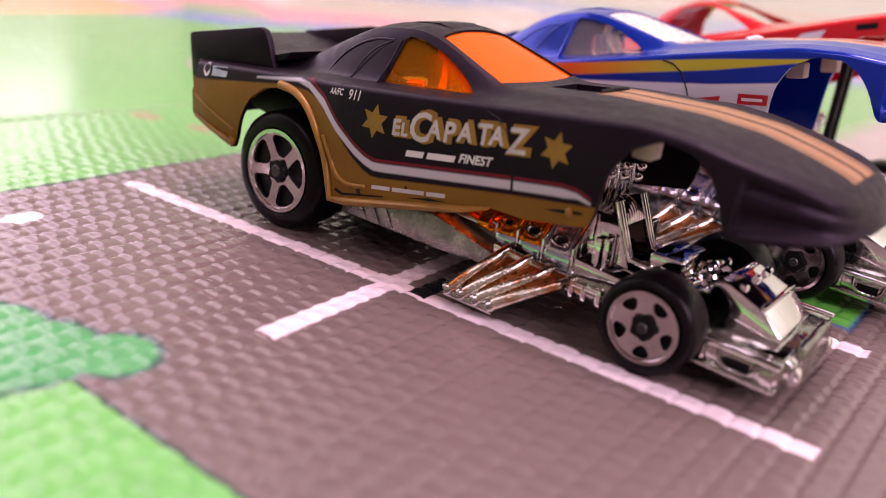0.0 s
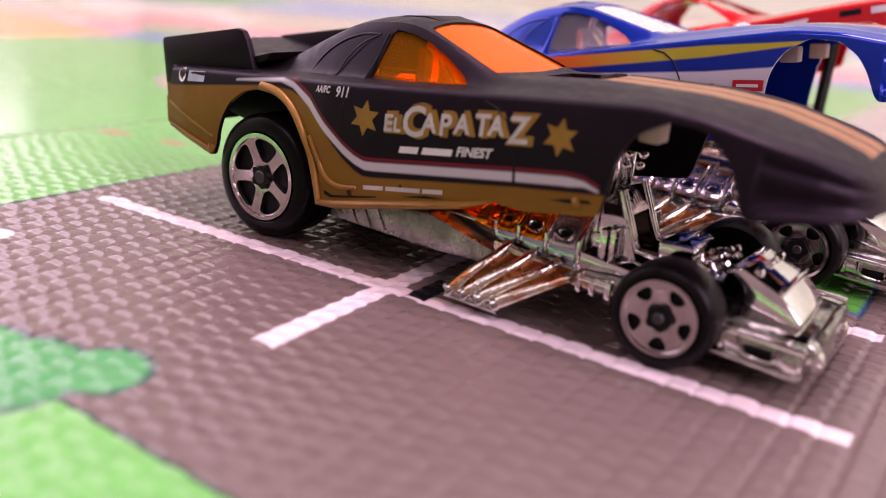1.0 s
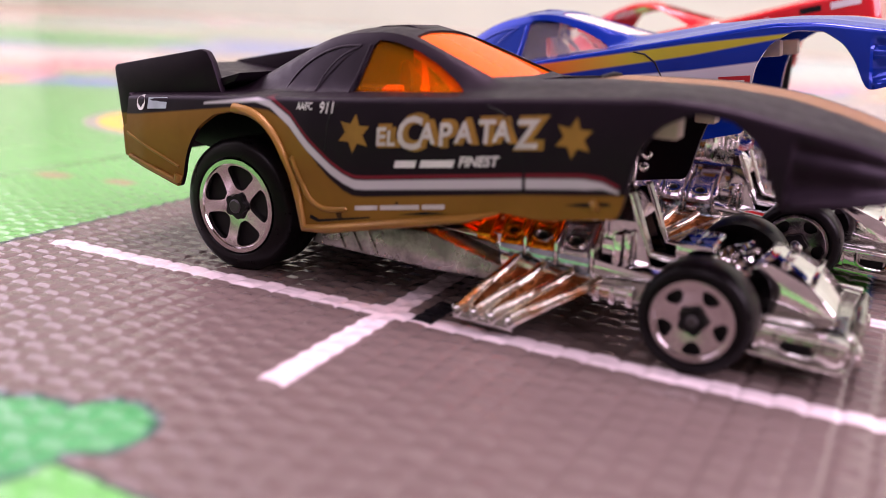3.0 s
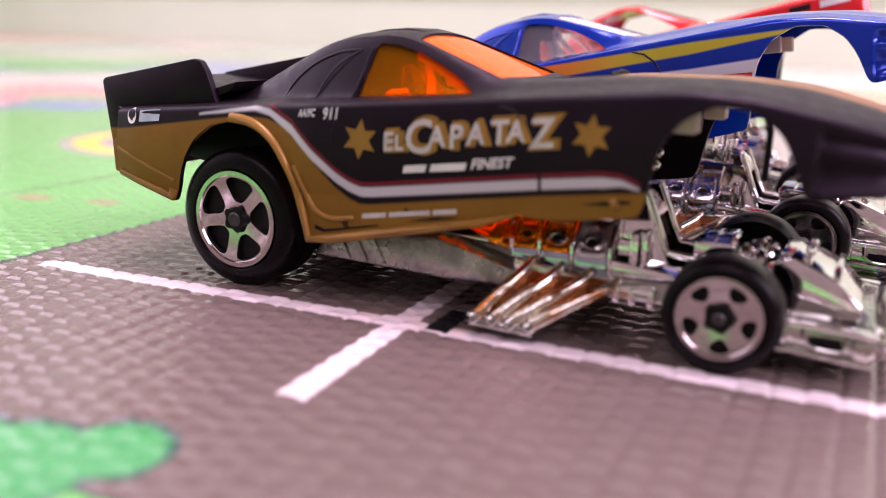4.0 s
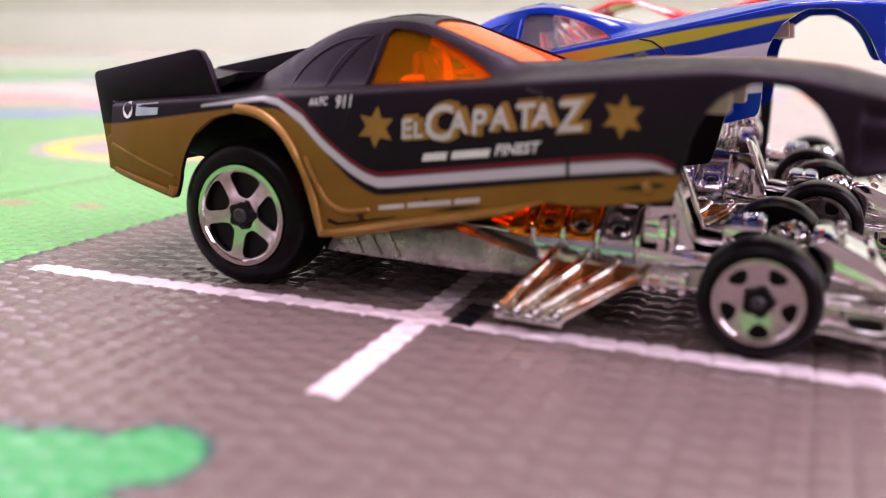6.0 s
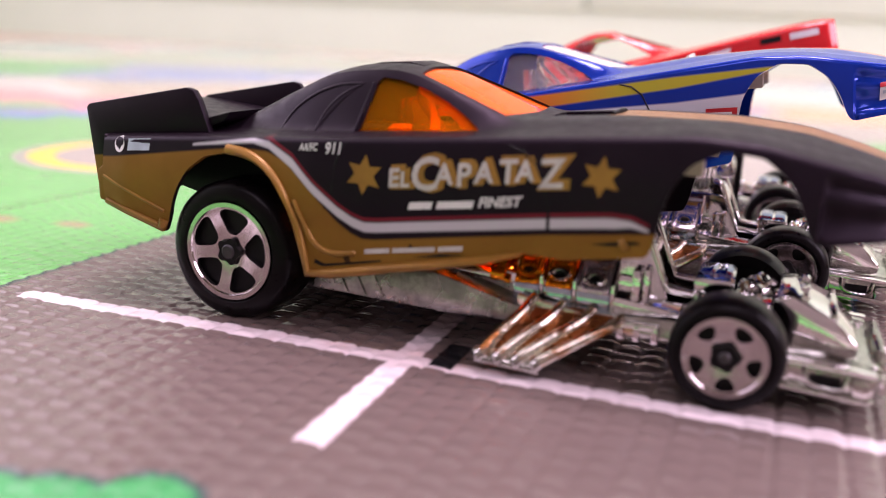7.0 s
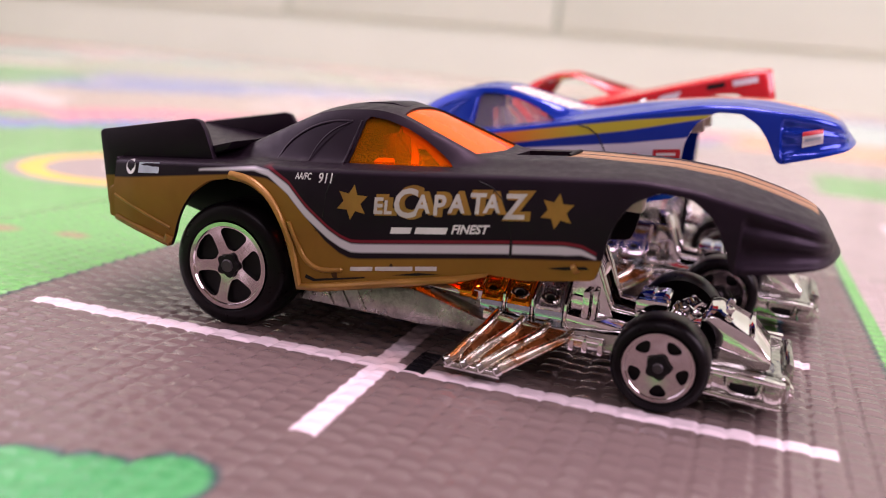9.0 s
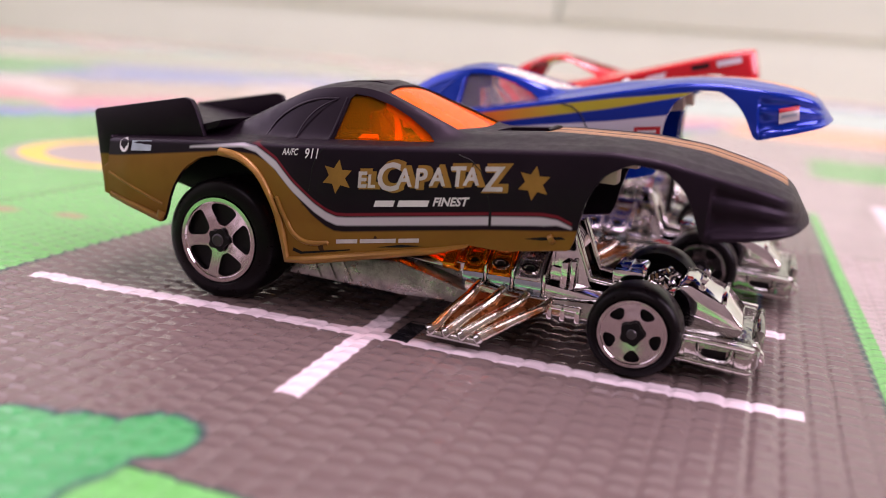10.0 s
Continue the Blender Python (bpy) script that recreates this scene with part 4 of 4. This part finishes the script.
            pts = [(x0 + 0.05, y_in, 0.60 - 0.02 * k), (x0, y_mid, 0.50), ((x0 + xo) / 2, (y_mid + y_out) / 2 + side * 0.02, 0.34), (xo + 0.05, y_out, 0.20), (xo, y_out + side * 0.02, 0.165)]
            part("exhaust_pipe", tube(pts, [0.045, 0.052, 0.058, 0.064, 0.055], 14), PIPE_CHROME, car)
            part("exhaust_tip", tube([(xo + 0.03, y_out, 0.18), (xo, y_out + side * 0.015, 0.165), (xo - 0.035, y_out + side * 0.035, 0.145), (xo - 0.05, y_out + side * 0.045, 0.135)], [0.06, 0.075, 0.07, 0.035], 12), BRIGHT_CAST, car)
            # brown web from each pipe to the next
            if k < 3:
                xn, on = x0 + 0.27, xo + 0.175
                line = [((x0 + xn) / 2 + 0.05, y_in, 0.56), ((x0 + xn) / 2, y_mid, 0.47), ((x0 + xn + xo + on) / 4, (y_mid + y_out) / 2 + side * 0.02, 0.305), ((xo + on) / 2 + 0.04, y_out, 0.165)]
                web = bmesh.new()
                edge = [[web.verts.new((x + w, y, z)) for x, y, z in line] for w in (-0.09, 0.09)]
                for i in range(3):
                    web.faces.new((edge[0][i], edge[1][i], edge[1][i + 1], edge[0][i + 1]))
                web.normal_update()
                web.faces.ensure_lookup_table()
                if web.faces[0].normal.z < 0:
                    bmesh.ops.reverse_faces(web, faces=web.faces)
                part("exhaust_web", thick(web, 0.04), BROWN_METAL, car, "rust-brown metal strip between pipes")
        part("exhaust_flange", prism([(2.92, 0.52), (4.02, 0.40), (4.02, 0.47), (2.92, 0.62)], YC + side * 0.82 - 0.05, YC + side * 0.82 + 0.05, 0.012), PIPE_CHROME, car)
        part("exhaust_bar", tube([(2.70, YC + side * 1.31, 0.12), (3.30, YC + side * 1.31, 0.11)], 0.05, 10), BRIGHT_CAST, car)
    if car.get("tall"):
        for x, y in ((4.15, 0.40), (4.02, 1.40)):
            part("prop_rod", box((x - 0.05, y - 0.05, 0.50), (x + 0.05, y + 0.05, 2.80), 0.02), DARK, car)


def add_body(car, spec, paint, glass, screen_glass, window, glazed=True):
    """The lifted one-piece body: skin with openings, glazing, spoiler, bonnet slot."""
    bm = thick(shell_bmesh(spec), 0.055)
    body = part("body_shell", bm, paint)
    cut = window_cutters(window)
    if spec in LONG_NOSED:
        cut.append(part("cutter", prism([(2.95, 1.9), (3.50, 1.9), (3.56, 2.6), (2.95, 2.6)], YC - 0.26, YC + 0.30), DARK))
    boolean(body, cut)
    body.parent = car
    for p in body.data.polygons:
        p.use_smooth = True
    bmx = bmesh.new()
    bmx.from_mesh(body.data)
    for e in bmx.edges:
        e.smooth = not (len(e.link_faces) == 2 and e.calc_face_angle(0) > radians(30))
    bmx.to_mesh(body.data)
    bmx.free()
    if glazed:
        for k, c in enumerate(cut[:3]):
            inner = shell_bmesh(spec, (1.05, 3.1))
            inner.normal_update()
            for v in inner.verts:
                v.co -= v.normal * 0.022
            pane = part("windscreen" if k == 2 else "side_window", thick(inner, 0.03), screen_glass if k == 2 else glass)
            boolean(pane, [c], "INTERSECT")
            pane.parent = body
            pane.visible_shadow = False
    discard(cut)
    return body


def add_spoiler(body, material):
    for y in (YC - 1.02, YC + 0.98):
        bm = prism([(-1.98, 1.98), (-1.94, 2.02), (-0.66, 2.27), (-0.57, 2.25), (-0.50, 2.15), (-0.36, 1.80), (-0.9, 1.70), (-1.70, 1.55), (-1.80, 1.10), (-1.86, 1.12)], y, y + 0.09, 0.018)
        part("spoiler_plate", bm, material, body)
    part("spoiler_deck", prism([(-1.93, 2.0), (-1.0, 1.93), (-0.55, 1.95), (-0.16, 2.06), (-0.24, 1.96), (-0.6, 1.82), (-1.0, 1.83), (-1.92, 1.93)], YC - 0.96, YC + 1.0, 0.01), material, body)
    part("tail_panel", prism([(-1.74, 1.02), (-1.62, 1.0), (-1.58, 1.70), (-1.64, 1.74), (-1.68, 1.40), (-1.76, 1.34)], YC - 1.14, YC + 1.14, 0.02), material, body)


def add_body_details(body, skin, paint, clear):
    """Wheel tub, quarter louvres, roof hatch, bonnet lip and the window moulding's inner tabs."""
    part("wheel_tub", prism([(-1.50, 1.25), (-0.62, 1.06), (0.86, 0.80), (0.86, 1.62), (0.42, 1.74), (0.08, 1.78), (-0.4, 1.74), (-1.50, 1.62)], YC - 0.60, YC + 0.60, 0.02), DARK, body)
    for outline in ([(0.36, 1.91), (0.80, 1.945), (0.90, 2.12), (1.04, 2.28), (1.20, 2.40), (0.98, 2.385), (0.72, 2.27), (0.50, 2.10)], [(0.86, 1.95), (1.23, 1.975), (1.27, 2.20), (1.31, 2.42), (1.24, 2.42), (1.08, 2.30), (0.95, 2.13)]):
        part("quarter_pane", skin.lay(ribbon(outline, step=0.03, zstep=0.03), 0.008), paint, body)
    for line in (rounded([(0.38, 1.92), (0.43, 2.10), (0.66, 2.29), (0.95, 2.40), (1.22, 2.42)]), rounded([(0.80, 1.96), (0.84, 2.12), (0.98, 2.30), (1.22, 2.42)]), [(1.25, 1.98), (1.28, 2.20), (1.33, 2.44)]):
        part("louvre_edge", skin.lay(tube([(x, 0, z) for x, z in line], 0.014, 8), 0.0), paint, body)
    part("roof_hatch", prism([(0.80, 2.46), (0.86, 2.54), (1.20, 2.615), (1.48, 2.638), (1.66, 2.605), (1.60, 2.50)], YC - 0.32, YC + 0.32, 0.012), paint, body)
    part("bonnet_slot_lip", tube([(3.53, YC - 0.28, 2.275), (3.56, YC, 2.30), (3.53, YC + 0.32, 2.275)], 0.022, 8), DARK if paint is BLACK else paint, body)
    # interior, moulded with the glazing
    part("interior_floor", prism([(0.9, 1.74), (2.9, 1.92), (2.9, 1.96), (0.9, 1.79)], YC - 0.85, YC + 0.85, 0.01), clear, body)
    part("roll_hoop", tube([(2.02, YC - 0.52, 1.92), (1.86, YC - 0.5, 2.12), (1.70, YC - 0.48, 2.30), (1.66, YC - 0.3, 2.42), (1.66, YC + 0.3, 2.42), (1.70, YC + 0.48, 2.30), (2.02, YC + 0.52, 1.92)], 0.055, 10), clear, body)
    part("seat", prism([(1.40, 1.86), (1.86, 1.92), (1.86, 2.02), (1.62, 2.02), (1.50, 2.28), (1.40, 2.28)], YC - 0.34, YC + 0.30, 0.04), clear, body)
    part("window_tab", box((4.22, YC - 0.85, 1.86), (4.42, YC - 0.62, 2.04), 0.02), CREAM_PLASTIC, body)
    part("window_tab", box((4.22, YC + 0.62, 1.86), (4.42, YC + 0.85, 2.04), 0.02), CREAM_PLASTIC, body)
    part("tail_bead", skin.lay(tube([(-0.82, 0, 0.85), (-0.80, 0, 0.93)], 0.05, 10), 0.0), GOLD if paint is BLACK else paint, body)


def black_car():
    car = empty("toy_drag_car")
    tagged(car, "black and gold toy drag car, body propped up, on printed mat", "toy car", "toy drag cars")
    car["orange_sheen"] = True
    add_chassis(car)
    body = add_body(car, LOW_SLUNG, BLACK, ORANGE, ORANGE_SCREEN, SIDE_WINDOW)
    body["label"] = "satin black body with gold flanks and white stripe"
    add_spoiler(body, BLACK)
    skin = Skin(LOW_SLUNG)
    add_body_details(body, skin, BLACK, ORANGE)
    # milky ribs moulded inside the side glass
    for name, outline in (("pillar_rib", [(2.47, 2.095), (2.36, 2.17), (2.14, 2.285), (1.90, 2.385), (1.78, 2.42), (1.80, 2.36), (1.92, 2.31), (2.10, 2.22), (2.26, 2.12), (2.31, 2.085)]),
                          ("window_rib", [(2.00, 2.06), (2.08, 2.065), (2.02, 2.20), (1.96, 2.30), (1.90, 2.32), (1.95, 2.20)]),
                          ("dash_rib", [(1.56, 2.03), (1.80, 2.05), (1.78, 2.09), (1.60, 2.075)])):
        bm = skin.lay(ribbon(outline, step=0.06, zstep=0.06), -0.075)
        bm.normal_update()
        part(name, thick(bm, 0.03), ORANGE_SCREEN, body)
    for cx, cz, r in ((1.545, 1.645, 0.185), (3.675, 1.835, 0.175)):
        part("star", skin.lay(ribbon(star_outline(cx, cz, r, 6, 0.05))), GOLD, body)
    # lettering: gold shadow under silver letters
    row = (("E", 1.745, 1.535, 0.26), ("L", 1.865, 1.548, 0.21), ("C", 1.965, 1.525, 0.47), ("A", 2.205, 1.60, 0.29), ("P", 2.405, 1.605, 0.32), ("A", 2.58, 1.65, 0.29), ("T", 2.80, 1.67, 0.32), ("A", 2.955, 1.70, 0.28), ("Z", 3.165, 1.665, 0.39))
    for ch, x, z, size in row:
        xl, zl = 1.785 + (x - 1.745) * 0.965, z + 0.03
        part("letter_shadow", skin.lay(letters(ch, xl + 0.035, zl + 0.012, size * 0.88, 7, 0.0, 0.92, 0.032), 0.004), GOLD, body)
        part("letter", skin.lay(letters(ch, xl, zl, size * 0.88, 7, 0.0, 0.92, 0.008), 0.008), SILVER, body)
    part("lettering", skin.lay(letters("FINEST", 2.63, 1.468, 0.125, 7.5, 0.25, 0.98, 0.004)), WHITE_INK, body)
    for x0, x1 in ((1.98, 2.20), (2.245, 2.58)):
        z0, z1 = 1.375 + (x0 - 1.98) * 0.13, 1.375 + (x1 - 1.98) * 0.13
        part("print_bar", skin.lay(ribbon([(x0, z0), (x1, z1), (x1 + 0.02, z1 + 0.07), (x0 + 0.02, z0 + 0.07)])), WHITE_INK, body)
    part("lettering", skin.lay(letters("AA/FC", 0.85, 1.80, 0.10, 5, 0.1, 0.70, 0.002)), WHITE_INK, body)
    part("lettering", skin.lay(letters("911", 1.125, 1.795, 0.15, 5, 0.1, 0.80, 0.002)), WHITE_INK, body)
    for x0, x1 in ((1.55, 1.80), (1.83, 2.24), (2.27, 2.50)):
        z0, z1 = 0.905 + (x0 - 1.55) * 0.155, 0.905 + (x1 - 1.55) * 0.155
        part("print_bar", skin.lay(ribbon([(x0, z0), (x1, z1), (x1, z1 + 0.045), (x0, z0 + 0.045)])), SILVER, body)
    part("sponsor_print", skin.lay(ribbon([(-1.24, 1.60), (-0.95, 1.63), (-0.95, 1.75), (-1.24, 1.72)])), GREY_INK, body)
    part("sponsor_badge", skin.lay(ribbon([(-1.36 + 0.075 * math.cos(a), 1.655 + 0.085 * math.sin(a)) for a in np.linspace(0, 2 * math.pi, 18, endpoint=False)])), WHITE_INK, body)
    # gold moulded edges round the rear arch and along the sill
    arch = [(0.02, 1.735), (0.25, 1.72), (0.45, 1.63), (0.62, 1.48), (0.78, 1.2), (0.88, 0.9), (0.945, 0.63), (1.2, 0.66), (2.0, 0.84), (2.7, 0.995), (3.04, 1.10)]
    arch = rounded(arch[:6], 2) + arch[6:]
    bm = tube([(x, 0, z) for x, z in arch], [0.05] * (len(arch) - 3) + [0.045, 0.035, 0.012], 10)
    part("arch_moulding", skin.lay(bm, 0.0), GOLD, body, "raised gold edge moulding")
    # shade of the sill's recesses, laid on as flat black ribbons
    for outline in ([(1.02, 0.745), (1.12, 0.722), (1.72, 0.852), (1.72, 0.866), (1.14, 0.752), (1.03, 0.785)], [(2.02, 0.93), (2.30, 0.97), (2.55, 1.02), (2.30, 1.0)], [(3.62, 1.255), (3.80, 1.265), (4.04, 1.31), (4.0, 1.33), (3.80, 1.30)]):
        part("sill_recess_shade", skin.lay(ribbon(outline), 0.005), DARK, body)
    part("flank_fold", skin.lay(tube([(x, 0, z) for x, z in rounded([(0.80, 1.34), (0.90, 1.10), (1.02, 0.92), (1.20, 0.85), (1.46, 0.90)], 2)], [0.008] + [0.030] * 15 + [0.026] * 3 + [0.008], 10), -0.004), GOLD, body)
    part("tail_crease", skin.lay(tube([(-1.60, 0, 1.30), (-1.2, 0, 1.17), (-0.78, 0, 1.02)], 0.018, 10), 0.0), GOLD, body)
    part("tail_lip", skin.lay(tube([(-1.58, 0, 1.035), (-1.2, 0, 0.945), (-0.80, 0, 0.84)], 0.034, 10), 0.0), GOLD, body)
    part("sill_knob", skin.lay(tube([(3.88, 0, 1.28), (3.92, 0, 1.31)], 0.05, 10), 0.0), GOLD, body)
    part("door_seam", skin.lay(tube([(2.86, 0, 2.02), (3.0, 0, 1.98), (3.12, 0, 1.88), (3.2, 0, 1.70), (3.25, 0, 1.5), (3.25, 0, 1.3)], 0.010, 6), -0.004), DARK, body)
    part("door_seam", skin.lay(tube([(1.36, 0, 1.93), (1.28, 0, 1.85), (1.24, 0, 1.70), (1.22, 0, 1.45)], 0.010, 6), -0.004), DARK, body)
    return car


black_car()


def other_cars():
    blue = empty("toy_drag_car")
    tagged(blue, "blue toy drag car with orange and yellow flashes, body raised", "toy car", "toy drag cars")
    add_chassis(blue)
    body = add_body(blue, DEEP_SILL, BLUE, SMOKE, PALE, SIDE_WINDOW)
    add_spoiler(body, BLUE)
    skin = Skin(DEEP_SILL)
    add_body_details(body, skin, BLUE, SMOKE)
    part("sponsor_print", skin.lay(ribbon([(3.82, 1.56), (4.16, 1.56), (4.17, 1.68), (3.83, 1.68)])), RED_INK, body)
    part("print_bar", skin.lay(ribbon([(3.87, 1.60), (4.11, 1.60), (4.11, 1.635), (3.87, 1.635)]), 0.010), WHITE_INK, body)
    part("sponsor_print", skin.lay(ribbon([(3.20, 1.54), (3.36, 1.60), (3.62, 1.64), (3.60, 1.56), (3.40, 1.52)])), RED_INK, body)
    part("print_bar", skin.lay(ribbon([(3.86, 1.42), (4.12, 1.42), (4.12, 1.50), (3.86, 1.50)])), DARK, body)
    part("sponsor_print", skin.lay(ribbon([(5.60, 1.66), (5.84, 1.70), (5.84, 1.88), (5.60, 1.85)], step=0.03, zstep=0.03), 0.02), WHITE_INK, body)
    part("print_bar", skin.lay(ribbon([(5.60, 1.80), (5.84, 1.83), (5.84, 1.88), (5.60, 1.85)], step=0.03, zstep=0.03), 0.026), RED_INK, body)
    part("print_bar", skin.lay(ribbon([(5.63, 1.73), (5.81, 1.755), (5.81, 1.79), (5.63, 1.765)], step=0.03, zstep=0.03), 0.026), GREY_INK, body)
    part("print_bar", skin.lay(ribbon([(5.62, 1.78), (5.82, 1.80), (5.82, 1.83), (5.62, 1.815)]), 0.010), RED_INK, body)
    part("door_seam", skin.lay(tube([(2.86, 0, 2.02), (3.0, 0, 1.98), (3.12, 0, 1.88), (3.2, 0, 1.70), (3.25, 0, 1.5), (3.25, 0, 1.3)], 0.012, 6), -0.004), DARK, body)
    body.matrix_local = pose(-0.4 * U, 0, 1.2 * U, 0, -7.5, 0) @ pose(0.4 * U, 0, -1.2 * U)
    blue.matrix_world = pose(0.38 * U, 3.3 * U, 0)
    red = empty("toy_drag_car")
    tagged(red, "bright red toy drag car with open windows, body raised", "toy car", "toy drag cars")
    red["tall"] = 1
    add_chassis(red)
    body = add_body(red, BOXY, RED, SMOKE, SMOKE, BOXY_WINDOW, glazed=False)
    skin = Skin(BOXY)
    part("sponsor_print", skin.lay(ribbon([(4.02, 1.85), (4.30, 1.85), (4.30, 1.93), (4.02, 1.93)])), DARK, body)
    part("sponsor_print", skin.lay(ribbon([(4.42, 1.84), (4.80, 1.84), (4.80, 1.93), (4.42, 1.93)])), WHITE_INK, body)
    part("sponsor_print", skin.lay(ribbon([(3.0, 1.66), (3.5, 1.72), (3.62, 1.90), (3.3, 1.88)])), WHITE_INK, body)
    body.matrix_local = pose(0.15 * U, 0, 1.2 * U, 0, -15, 0) @ pose(0.4 * U, 0, -1.2 * U)
    red.matrix_world = pose(0.2 * U, 6.6 * U, 0)


other_cars()
